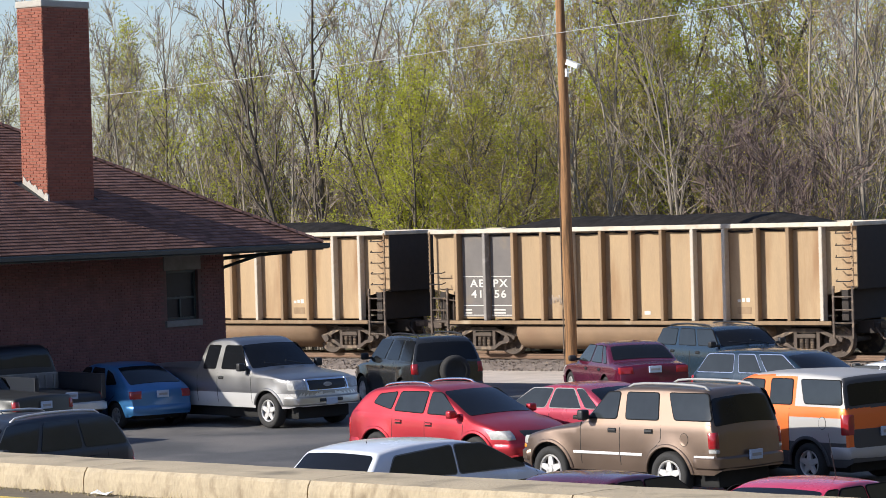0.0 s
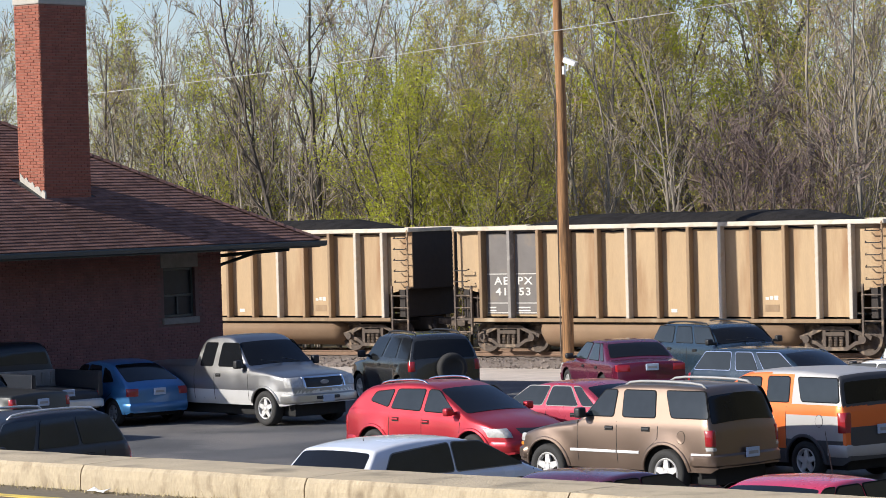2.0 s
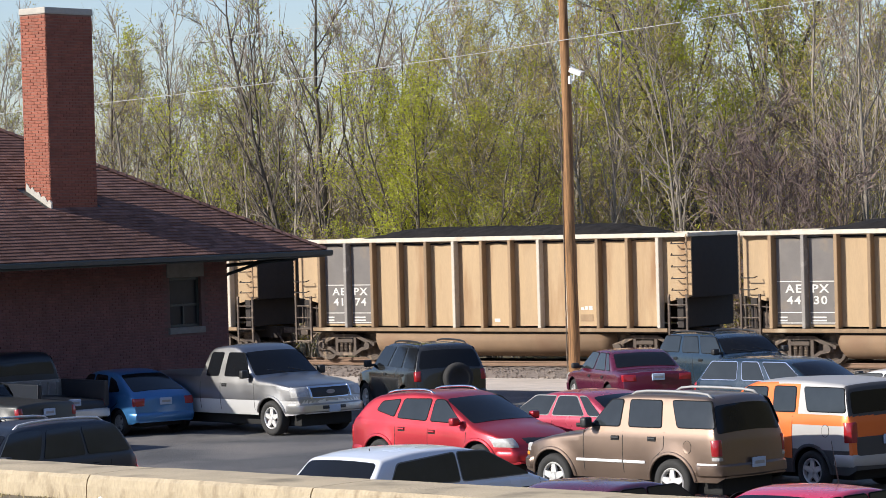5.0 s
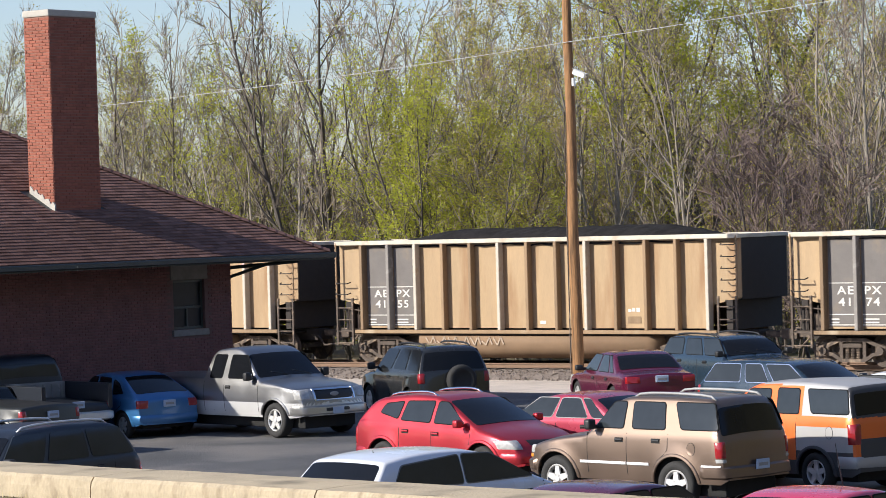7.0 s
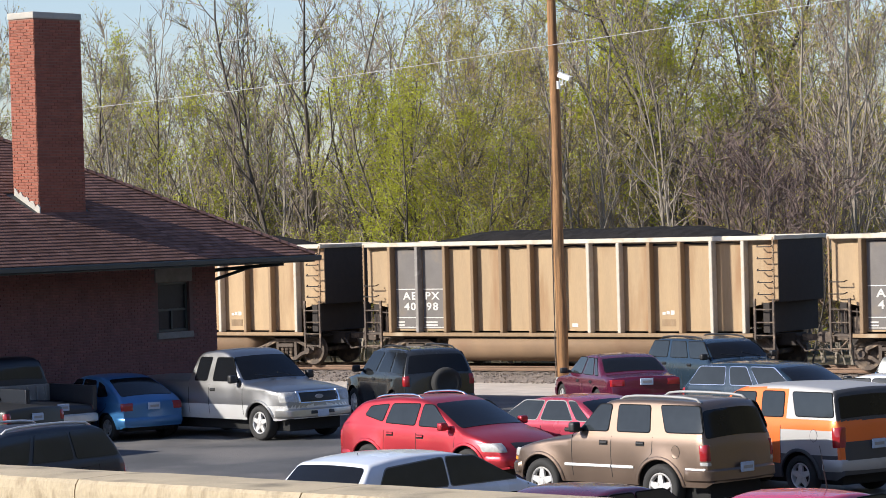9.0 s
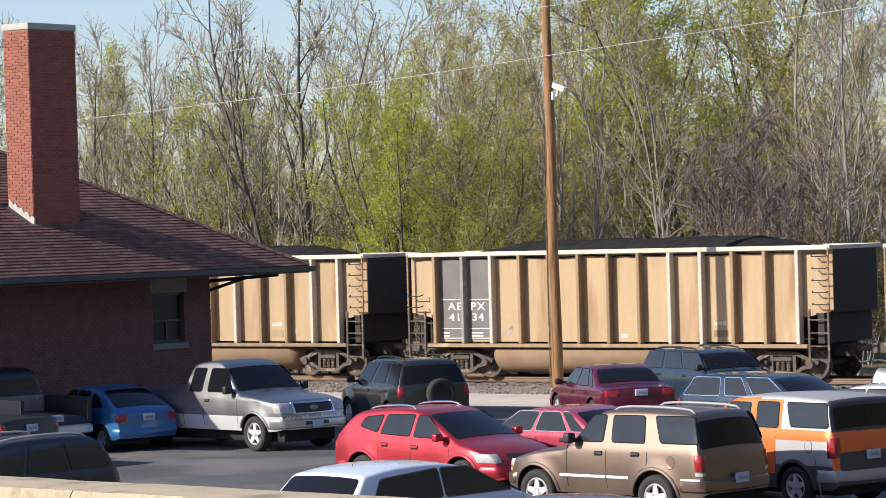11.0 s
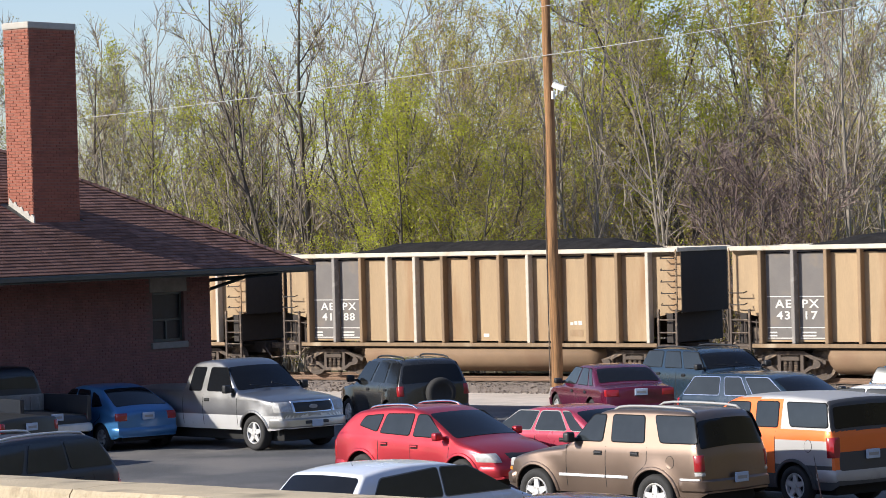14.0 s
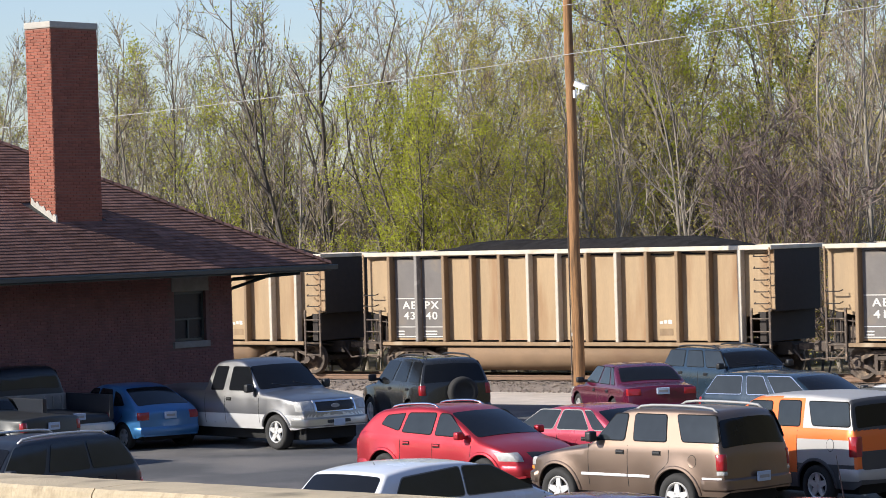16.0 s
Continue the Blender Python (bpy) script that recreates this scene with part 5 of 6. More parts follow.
vehicle("sedan", ground_at(1.95, 36.6, 46), "dark maroon sedan with a smooth rounded roof", dict(
    L=4.7, W=1.78, H=1.44, paint=PAINT["maroon"], cowl=1.05, screen=.30, rear=-.85, tail=-1.65, wb=2.75))
vehicle("coupe", ground_at(4.45, 35.4, 46), "bright red coupe with a whip antenna on its roof", dict(
    L=4.5, W=1.74, H=1.40, paint=PAINT["pink"], cowl=1.05, screen=.30, rear=-.85, tail=-1.65, wb=2.6, antenna=(.2, 0.0, .55)))
vehicle("sedan", ground_at(2.30, 55.9, 136), "crimson sedan with bright window frames", dict(
    L=4.6, W=1.75, H=1.40, paint=PAINT["crimson"], frame=M["bright_trim"], cowl=1.0, screen=.25, rear=-1.0, tail=-1.7, wb=2.65, windows=((.06, .40), (.44, .74), (.78, .90))))
vehicle("sedan", ground_at(4.2, 71.2, 105), "dark red sedan with wide tail lamps", dict(
    L=4.7, W=1.78, H=1.44, paint=PAINT["maroon"], cowl=1.05, screen=.30, rear=-.95, tail=-1.62, wb=2.72, deck=1.0, tail_lamp=(.74, .90, .34), windows=((.06, .42), (.46, .76), (.80, .90))))
vehicle("sport_utility_car", ground_at(6.95, 73.6, -62), "dark blue sport utility car with roof rack", dict(
    L=4.4, W=1.80, H=1.63, wb=2.65, wr=.36, ww=.23, nose=.85, hood=1.06, belt=1.10, deck=1.1, bump=.6, sill=.36, cowl=1.0, screen=.45, rear=-1.88, tail=-2.1, lean=.24, paint=PAINT["teal"], tail_round=.14,
    rails=M["black"], windows=((.05, .33), (.37, .62), (.67, .95)), wiper=True))
vehicle("station_wagon", ground_at(7.5, 63.75, -47), "dark teal station wagon with bright window frames", dict(
    L=4.85, W=1.80, H=1.47, paint=PAINT["teal"], frame=M["chrome"], belt=.95, deck=.98, cowl=1.10, screen=.25, rear=-1.95, tail=-2.30, wb=2.75, windows=((.09, .36), (.41, .60), (.65, .955)), tail_round=.16))
vehicle("sedan", ground_at(8.75, 59.8, 143), "white sedan parked among other cars", dict(
    L=4.6, W=1.76, H=1.40, paint=PAINT["white"], cowl=1.0, screen=.25, rear=-1.0, tail=-1.7))
vehicle("station_wagon", ground_at(12.0, 66.5, -37), "bright blue station wagon with a pale roof edge", dict(
    L=4.6, W=1.76, H=1.42, paint=PAINT["blue"], belt=.95, deck=.98, cowl=1.05, screen=.25, rear=-2.0, tail=-2.2, rails=M["alloy"], tail_round=.14))
vehicle("pickup_truck", ground_at(-9.87, 68.0, 128), "dark navy pickup truck with open bed and no tailgate", dict(
    L=5.2, W=1.90, H=1.90, wb=3.1, wr=.36, ww=.24, nose=.95, hood=1.1, belt=1.15, deck=.90, bump=.6, sill=.4, cowl=1.05, screen=.45, rear=-.42, tail=-.56, lean=.22, paint=PAINT["navy"],
    cargo=(-2.55, -.62, 1.26), open_gate=True, windows=((.06, .9),), tail_lamp=(.72, .88, .1), rear_glass=M["glass_clear"], rear_h=(.50, .90), antenna=(.9, -.6, .4), bumper=M["alloy"], bumper_proud=.07), "pickup truck")
vehicle("off_road_car", ground_at(-9.75, 62.9, 140), "dark green open off-road car with flat fenders", dict(
    L=3.9, W=1.70, H=1.45, wb=2.4, wr=.37, ww=.26, nose=.9, hood=1.05, belt=1.12, deck=1.14, bump=.6, sill=.42, cowl=.62, screen=.45, rear=.15, tail=.0, paint=PAINT["olive"], flare=.07, lips=PAINT["olive"],
    tail_lamp=(.80, 1.0, .12), windows=((.1, .9),)), "car")
vehicle("sport_utility_car", ground_at(-7.05, 46.3, -127), "dark sport utility car with bright roof rack bars", dict(
    L=4.7, W=1.82, H=1.68, wb=2.8, wr=.36, ww=.23, nose=.85, hood=1.05, belt=1.08, deck=1.08, bump=.6, sill=.36, cowl=1.0, screen=.45, rear=-1.95, tail=-2.26, lean=.28, paint=PAINT["navy"], frame=None, tail_round=.16,
    rails=M["alloy"], windows=((.05, .33), (.36, .64), (.66, .95)), glass=M["glass_clear"]))


# ---- woodland behind the track ----
def grow(seed, height, stems, limb_n, angle, trunk_r, reach, twig_n):
    """Branch segments of a tree: (start, end, r0, r1, level)."""
    rr = random.Random(seed)
    segs = []

    def run(p, d, length, r, n, wander, lift, level):
        pts, q, dd = [p], p, d
        for i in range(n):
            dd = (dd + Vector((rr.gauss(0, wander), rr.gauss(0, wander), lift + rr.gauss(0, wander * .5)))).normalized()
            e = q + dd * (length / n)
            segs.append((q, e, r * (1 - .85 * i / n), r * (1 - .85 * (i + 1) / n), level))
            q = e
            pts.append(e)
        return pts

    def along(pts, t):
        k = min(int(t * (len(pts) - 1)), len(pts) - 2)
        f = t * (len(pts) - 1) - k
        return pts[k].lerp(pts[k + 1], f), (pts[k + 1] - pts[k]).normalized()

    def fork(d, ang):
        s = d.cross(Vector((rr.gauss(0, 1), rr.gauss(0, 1), rr.gauss(0, 1)))).normalized()
        return (d * math.cos(ang) + s * math.sin(ang)).normalized()

    for st in range(stems):
        t0 = rr.uniform(0, 6.28)
        lean = .05 if stems == 1 else rr.uniform(.08, .24)
        p0 = Vector((math.cos(t0) * .25 * (stems > 1), math.sin(t0) * .25 * (stems > 1), -.3))
        trunk = run(p0, Vector((math.cos(t0) * lean, math.sin(t0) * lean, 1)).normalized(), height * rr.uniform(.85, 1.05), trunk_r * rr.uniform(.75, 1.1), 12, .055, .03, 0)
        for i in range(limb_n):
            t = .14 + .84 * (i + rr.random()) / limb_n
            p, d = along(trunk, t)
            ll = height * reach * (.55 * (1 - t) + .18) * rr.uniform(.7, 1.2)
            limb = run(p, fork(d, radians(angle) * rr.uniform(.7, 1.3)), ll, trunk_r * .58 * (1.15 - t), 5, .09, .10, 1)
            for j in range(6):
                u = .2 + .8 * (j + rr.random()) / 6
                p2, d2 = along(limb, u)
                sub = run(p2, fork(d2, radians(rr.uniform(22, 48))), ll * .42 * (1.25 - .6 * u), max(trunk_r * .19, .016), 3, .14, .08, 2)
                for k in range(twig_n):
                    p3, d3 = along(sub, rr.uniform(.15, 1))
                    run(p3, fork(d3, radians(rr.uniform(15, 50))), rr.uniform(.35, .95), .0105, 1, .05, .06, 3)
    return segs


def tree_meshes(seed, height, stems, limb_n, angle, trunk_r, reach, twig_n, leaf_n, leaf_size, clump=.16):
    rr = random.Random(seed + 77)
    segs = grow(seed, height, stems, limb_n, angle, trunk_r, reach, twig_n)
    wood = bmesh.new()
    tv, tf, ends = [], [], []
    for a, b, r0, r1, lv in segs:
        if lv <= 1:
            add_tube(wood, a, b, r0, r1, 7 if lv == 0 else 4, False)
        else:
            d = b - a
            if lv == 3:
                s = d.cross(Vector((rr.gauss(0, 1), rr.gauss(0, 1), rr.gauss(0, 1)))).normalized()
                i0 = len(tv)
                tv += [a - s * r0, a + s * r0, b + s * .006, b - s * .006]
                tf.append((i0, i0 + 1, i0 + 2, i0 + 3))
                ends.append((a, b))
                continue
            s = d.cross(Vector((rr.gauss(0, 1), rr.gauss(0, 1), rr.gauss(0, 1)))).normalized()
            s2 = d.cross(s).normalized()
            i0 = len(tv)
            w, w1 = max(r0, .0095), max(r1, .006)
            for q, ww in ((a, w), (b, w1)):
                tv += [q + s * ww, q + (-s * .5 + s2 * .87) * ww, q + (-s * .5 - s2 * .87) * ww]
            for k in range(3):
                tf.append((i0 + k, i0 + (k + 1) % 3, i0 + 3 + (k + 1) % 3, i0 + 3 + k))
    lv_, lf_ = [], []
    while len(lf_) < leaf_n:
        a, b = rr.choice(ends)
        c = a.lerp(b, rr.uniform(.3, 1.05))
        for _ in range(rr.randint(2, 6)):
            p = c + Vector((rr.gauss(0, clump), rr.gauss(0, clump), rr.gauss(0, clump)))
            ax = Vector((rr.gauss(0, 1), rr.gauss(0, 1), rr.gauss(-.2, .7))).normalized()
            ay = ax.cross(Vector((rr.gauss(0, 1), rr.gauss(0, 1), rr.gauss(0, 1)))).normalized()
            k = leaf_size * rr.uniform(.55, 1.3)
            i0 = len(lv_)
            lv_ += [p - ay * k * .36, p + ay * k * .36, p + ax * k * 1.05]
            lf_.append((i0, i0 + 1, i0 + 2))
    me_t = bpy.data.meshes.new("branchwork")
    me_t.from_pydata([tuple(v) for v in tv], [], tf)
    me_l = bpy.data.meshes.new("foliage")
    me_l.from_pydata([tuple(v) for v in lv_], [], lf_)
    return wood, me_t, me_l


def tree(name, label, bark, twig, leaf, shape, category="tree"):
    root = empty(name, Matrix.Identity(4), label, category, "trees of the wood" if category == "tree" else "bushes of the wood")
    wood, mt, ml = tree_meshes(*shape)
    part("trunk", wood, bark, root, "trunk with limbs")
    for me, mat, nm in ((mt, twig, "branchwork"), (ml, leaf, "foliage")):
        if len(me.polygons):
            me.materials.append(mat)
            ob = new(nm, me)
            ob.parent = root
            ob["label"] = "fine bare twigs" if nm == "branchwork" else "fresh small spring leaves"
    return root


B, D, TW, TR, LG, LO = M["bark"], M["bark_dark"], M["twig"], M["twig_red"], M["leaf"], M["leaf_olive"]
#          seed height stems limbs angle radius reach twigs leaves size
KINDS = {
    "bare": [tree("tree", "tall bare grey tree with fine upright branches", B, TW, LO, (3, 15, 2, 15, 34, .105, .42, 4, 700, .09)),
             tree("tree", "tall bare grey tree with several stems", B, TW, LO, (4, 14, 3, 13, 30, .09, .42, 4, 900, .09))],
    "dark": [tree("tree", "tall slender tree with dark bare branches", D, TW, LG, (8, 17, 2, 15, 28, .13, .36, 4, 700, .10)),
             tree("tree", "tall dark forked tree with few leaves", D, TW, LG, (9, 16, 1, 20, 32, .15, .42, 4, 900, .10))],
    "green": [tree("tree", "broad tree in fresh yellow-green spring leaf", D, TW, LG, (14, 12.5, 2, 15, 42, .15, .50, 4, 10500, .105, .20)),
              tree("tree", "tree in fresh yellow-green leaf with several stems", D, TW, LG, (15, 13.5, 3, 12, 38, .13, .46, 4, 10500, .105, .20))],
    "light": [tree("tree", "slender tree dusted with young green leaves", B, TW, LG, (21, 14, 2, 15, 34, .09, .40, 4, 5600, .10)),
              tree("tree", "upright tree dusted with young green leaves", D, TW, LG, (22, 13, 3, 12, 32, .08, .42, 4, 5600, .10))],
    "olive": [tree("tree", "tall tree hazy with olive spring buds", B, TR, LO, (29, 14, 2, 16, 36, .10, .44, 5, 7600, .085, .20)),
              tree("tree", "tree with olive buds and pale forked limbs", B, TW, LO, (30, 13, 3, 13, 36, .085, .44, 5, 7200, .085, .20))],
    "brush": [tree("tree", "bare purple-brown thicket tree with dense twigs", D, M["twig_dark"], LO, (41, 8, 4, 12, 55, .05, .55, 6, 300, .08))],
    "shrub": [tree("bush", "low tangled bush with olive buds", B, TR, LO, (47, 4.2, 5, 8, 50, .025, .6, 5, 3400, .08), "bush"),
              tree("bush", "low bush in fresh green leaf", B, TR, LG, (48, 3.8, 4, 8, 50, .025, .6, 5, 3200, .085), "bush")],
}
used = set()


def plant(kind, along, off, turn, size, which, z=-.2):
    ob = KINDS[kind][which % len(KINDS[kind])]
    m = Matrix.Translation(plan(along, off, z)) @ pose(0, 0, 0, 0, 0, turn)
    if ob.name in used:
        ob = copy_thing(ob, m)
    else:
        used.add(ob.name)
    ob.matrix_basis = m @ Matrix.Diagonal((size, size, size, 1))


rng = random.Random(42)


def spot(bearing, depth):
    """Metres along and off the track for a bearing seen from the yard and a distance behind the train."""
    r = (bearing - 784) / 5300
    o = -depth
    a = (r * (89.8 + o * N.y) - o * N.x) / (U.x - r * U.y)
    return a, o


for b, depth, kind, size in (
        (-60, 14, "bare", 1.0), (20, 20, "dark", .95), (120, 26, "bare", 1.0), (195, 15, "dark", .86), (235, 22, "bare", 1.0), (290, 17, "olive", .9), (345, 16, "light", .95), (385, 22, "light", 1.0), (430, 13, "light", .9), (470, 18, "bare", .95), (305, 13, "dark", .82), (450, 12, "dark", .88),
        (520, 14, "light", .86), (560, 12, "dark", 1.02), (585, 20, "dark", .95), (640, 14, "bare", .95), (160, 12, "bare", .8), (260, 13, "bare", .9), (405, 11, "bare", .75), (500, 12, "bare", .85), (610, 11, "dark", .8), (690, 12, "green", .50), (735, 11, "green", .76), (790, 14, "green", .82), (830, 12, "green", .66), (765, 10, "green", .70), (855, 10, "green", .60), (740, 24, "bare", 1.05), (830, 26, "olive", 1.0), (700, 22, "bare", .9), (880, 18, "olive", .98),
        (925, 12, "olive", .95), (975, 20, "olive", 1.0), (1050, 14, "bare", 1.05), (1090, 18, "olive", .95), (1130, 26, "green", 1.1), (1195, 10, "bare", .82), (1180, 22, "olive", 1.02), (1260, 20, "green", 1.25), (1300, 28, "green", 1.25),
        (1330, 10, "brush", 1.0), (1385, 12, "brush", 1.1), (1430, 9, "brush", .9), (1420, 22, "olive", 1.05), (1480, 14, "bare", 1.0), (1535, 11, "bare", .95), (1525, 20, "olive", 1.0), (1600, 14, "bare", 1.05), (1660, 20, "olive", 1.1)):
    a, o = spot(b, depth)
    plant(kind, a, o, rng.uniform(0, 360), size * rng.uniform(.97, 1.03), rng.randint(0, 1))
# farther storey of the wood
for i in range(34):
    b = -80 + 1780 * (i + rng.random()) / 34
    thin = 150 < b < 720
    kind = rng.choice(["bare", "bare", "olive", "light"] if thin else ["olive", "olive", "bare", "light"])
    a, o = spot(b, rng.uniform(30, 58))
    plant(kind, a, o, rng.uniform(0, 360), rng.uniform(.5, .72) if thin else rng.uniform(.80, 1.12), rng.randint(0, 1))
# undergrowth
for i in range(64):
    b = -80 + 1780 * (i + rng.random()) / 64
    a, o = spot(b, rng.uniform(8, 30))
    plant("shrub", a, o, rng.uniform(0, 360), rng.uniform(.8, 1.35), rng.randint(0, 1))
# brown thicket on the rise behind
for i in range(44):
    b = -80 + 1780 * (i + rng.random()) / 44
    a, o = spot(b, rng.uniform(32, 60))
    plant("shrub", a, o, rng.uniform(0, 360), rng.uniform(1.4, 2.0), rng.choice((0, 0, 0, 1)))


# ---- train: loaded coal cars ----
CAR, BODY = 16.18, 14.55
BAY = BODY / 14
T0, T1, T2 = -0.55, 8.58, 0.0212           # metres along the track: start, speed, gain of speed


SWAY = [(0, -.03), (1, -.05), (2, -.09), (3, -.16), (3.5, -.27), (4, -.34), (5.2, -.34), (6.5, -.32), (7, -.31), (7.5, -.33), (8, -.35), (8.5, -.31),
        (9, -.28), (10.5, -.23), (11.5, -.19), (12, -.20), (12.5, -.16), (13, -.13), (13.5, -.11), (14, -.06), (15, -.01), (16, .03)]      # small changes of pace


def gone(t):
    return T0 + T1 * t + T2 * t * t + interp(SWAY, t)


NUMBERS = {-1: "4162", 0: "4156", 1: "4153", 2: "4430", 3: "4174", 4: "4155", 5: "4098", 6: "4134", 7: "4317", 8: "4188", 9: "4340", 10: "4121", 11: "4209", 12: "4165"}
TOPZ, SILL = 3.75, 0.98


def side_frame(bm, x, y):
    """The cast side frame of a bogie: arched top member, dropped bottom member, columns, springs, journal boxes."""
    def bar(pts, w, d):
        ring = []
        for i, (px, pz) in enumerate(pts):
            a, b = Vector(pts[max(i - 1, 0)]), Vector(pts[min(i + 1, len(pts) - 1)])
            t = (b - a).normalized()
            n = Vector((-t.y, t.x)) * w / 2
            ring.append([(x + px + n.x * sx, y + sy * d, pz + n.y * sx) for sx, sy in ((-1, -1), (1, -1), (1, 1), (-1, 1))])
        add_loft(bm, ring)
    bar([(-1.12, .50), (-.80, .60), (-.42, .76), (.42, .76), (.80, .60), (1.12, .50)], .11, .08)
    bar([(-.98, .42), (-.62, .36), (-.36, .20), (.36, .20), (.62, .36), (.98, .42)], .10, .08)
    for k in (-.36, .36):
        bar([(k, .22), (k, .75)], .10, .07)
    for k in (-.17, 0, .17):
        for j in range(6):
            add_tube(bm, (x + k, y - .02, .27 + j * .045), (x + k, y - .02, .295 + j * .045), .075, .075, 8)
        add_tube(bm, (x + k, y - .02, .25), (x + k, y - .02, .54), .045, .045, 6)
    add_box(bm, x - .30, x + .30, y - .10, y + .10, .54, .66, .02, 1)
    for k in (-.89, .89):
        add_box(bm, x + k - .15, x + k + .15, y - .09, y + .09, .36, .60, .03, 1)
        add_tube(bm, (x + k, y - .17, .46), (x + k, y + .1, .46), .11, .13, 10)
    bmesh.ops.recalc_face_normals(bm, faces=bm.faces)


def shared_meshes():
    """One set of meshes for all cars; origin at the left end of the body, on the rail, y away from the yard."""
    out = []
    W2 = 1.5
    bm = bmesh.new()
    # side sheets: near and far, with the end bays cut up at their foot
    for y in (0.22, 2.74):
        pts = [(0.04, 1.95), (BAY - .05, 1.75), (BAY, SILL + .1), (BODY - BAY, SILL + .1), (BODY - BAY + .05, 1.75), (BODY - .04, 1.95), (BODY - .04, TOPZ - .1), (0.04, TOPZ - .1)]
        a = [bm.verts.new((x, y, z)) for x, z in pts]
        b = [bm.verts.new((x, y + .04, z)) for x, z in pts]
        bm.faces.new(a)
        bm.faces.new(b[::-1])
        for i in range(len(pts)):
            bm.faces.new((a[i], b[i], b[(i + 1) % len(pts)], a[(i + 1) % len(pts)]))
    bmesh.ops.recalc_face_normals(bm, faces=bm.faces)
    out.append(("side_sheet", bm, M["rust"], "tan weathered steel side sheets", False))
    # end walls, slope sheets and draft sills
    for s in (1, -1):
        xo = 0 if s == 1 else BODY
        # near-black colour puts in the shade of the gap between cars
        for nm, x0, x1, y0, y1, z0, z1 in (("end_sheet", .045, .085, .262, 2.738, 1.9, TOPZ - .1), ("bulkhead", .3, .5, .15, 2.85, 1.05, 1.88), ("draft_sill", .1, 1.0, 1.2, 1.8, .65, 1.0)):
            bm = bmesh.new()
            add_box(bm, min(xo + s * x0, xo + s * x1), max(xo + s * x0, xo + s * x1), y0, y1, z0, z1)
            out.append((nm, bm, M["dark_iron"], "end wall coloured dark for the shade between cars" if nm == "end_sheet" else "", False))
    bm = bmesh.new()
    for y in (0.0, 2.86):
        add_box(bm, 0, BODY, y, y + .14, TOPZ - .13, TOPZ, .015, 1)
    for x in (0, BODY - .12):
        add_box(bm, x, x + .12, .141, 2.859, TOPZ - .12, TOPZ - .01, .015, 1)
    out.append(("top_rail", bm, M["chord"], "pale scraped top rail", False))
    bm = bmesh.new()
    for y in (-.015, 2.8):
        add_box(bm, .75, BODY - .75, y, y + .2, SILL - .06, SILL + .05, .012, 1)
    out.append(("side_sill", bm, M["rust_rib"], "steel side sill", False))
    bm = bmesh.new()
    add_box(bm, .55, BODY - .55, .1, 2.9, SILL - .1, SILL - .062)
    add_box(bm, 2.9, BODY - 2.9, .5, 2.5, .9, .98)
    add_box(bm, 0.0, BODY, 1.3, 1.7, .72, .92)
    out.append(("underframe", bm, M["dark_iron"], "", False))
    # bathtub
    bm = bmesh.new()
    def ring(x, k):
        return [(x, 1.5 + 1.38 * k * math.copysign(abs(math.cos(t)) ** .55, math.cos(t)), SILL - .12 - .72 * k * abs(math.sin(t)) ** .62) for t in np.linspace(math.pi, 2 * math.pi, 19)]
    add_loft(bm, [ring(2.75, .35), ring(2.9, .8), ring(3.15, 1.0), ring(BODY / 2, 1.0), ring(BODY - 3.15, 1.0), ring(BODY - 2.9, .8), ring(BODY - 2.75, .35)])
    bmesh.ops.recalc_face_normals(bm, faces=bm.faces)
    out.append(("tub", bm, M["belly"], "rounded brown tub under the floor", True))
    # coal heap
    bm = bmesh.new()
    rr = random.Random(9)
    nx, ny = 60, 12
    g = []
    for i in range(nx + 1):
        row = []
        for j in range(ny + 1):
            x, y = .2 + (BODY - .4) * i / nx, .16 + 2.68 * j / ny
            e = min(1, max(0, (x - 1.2) / 2.6)) * min(1, max(0, (BODY - 1.0 - x) / 2.0))
            w = 1 - abs(2 * j / ny - 1) ** 2.2
            z = TOPZ - .22 + .50 * (e ** .7) * (w ** .8) + .05 * noise.noise(Vector((x * 1.3, y * 1.3, 2))) + rr.uniform(-.02, .02)
            row.append(bm.verts.new((x, y, z)))
        g.append(row)
    for i in range(nx):
        for j in range(ny):
            bm.faces.new((g[i][j], g[i + 1][j], g[i + 1][j + 1], g[i][j + 1]))
    out.append(("coal_load", bm, M["coal"], "heaped black coal load", False))
    # ladders and grab irons at both ends
    for x0, s in ((0.06, 1), (BODY - .06, -1)):
        for k in range(5):
            z = 2.12 + k * .33
            if s == 1 and k > 1:
                continue
            bm = bmesh.new()
            add_path(bm, [(x0 + s * .02, -.02, z + .03), (x0 + s * .04, -.06, z), (x0 + s * .48, -.06, z - .0), (x0 + s * .52, .06, z + .04)], .018, 6)
            out.append(("grab_iron", bm, M["dark_iron"], "dark grab iron", False))
        bm = bmesh.new()
        for xx in (x0 + s * .02, x0 + s * .62):
            add_box(bm, xx - .03, xx + .03, -.03, .03, .55, 2.0)
        for k in range(4):
            add_tube(bm, (x0 + s * .02, 0, .62 + k * .36), (x0 + s * .62, 0, .62 + k * .36), .022, .022, 6)
        out.append(("ladder", bm, M["truck_iron"], "end ladder", False))
        bm = bmesh.new()
        for k in range(14):
            z = 1.9 + k * .13
            add_box(bm, x0 - .025, x0 + .025, -.02, .02, z, z + .07)
        add_box(bm, x0 - .02, x0 + .02, -.005, .03, 1.9, 3.7)
        out.append(("bolt_strip", bm, M["rust_rib"], "", False))
    # platform gear at the left end: brake stand and rail
    bm = bmesh.new()
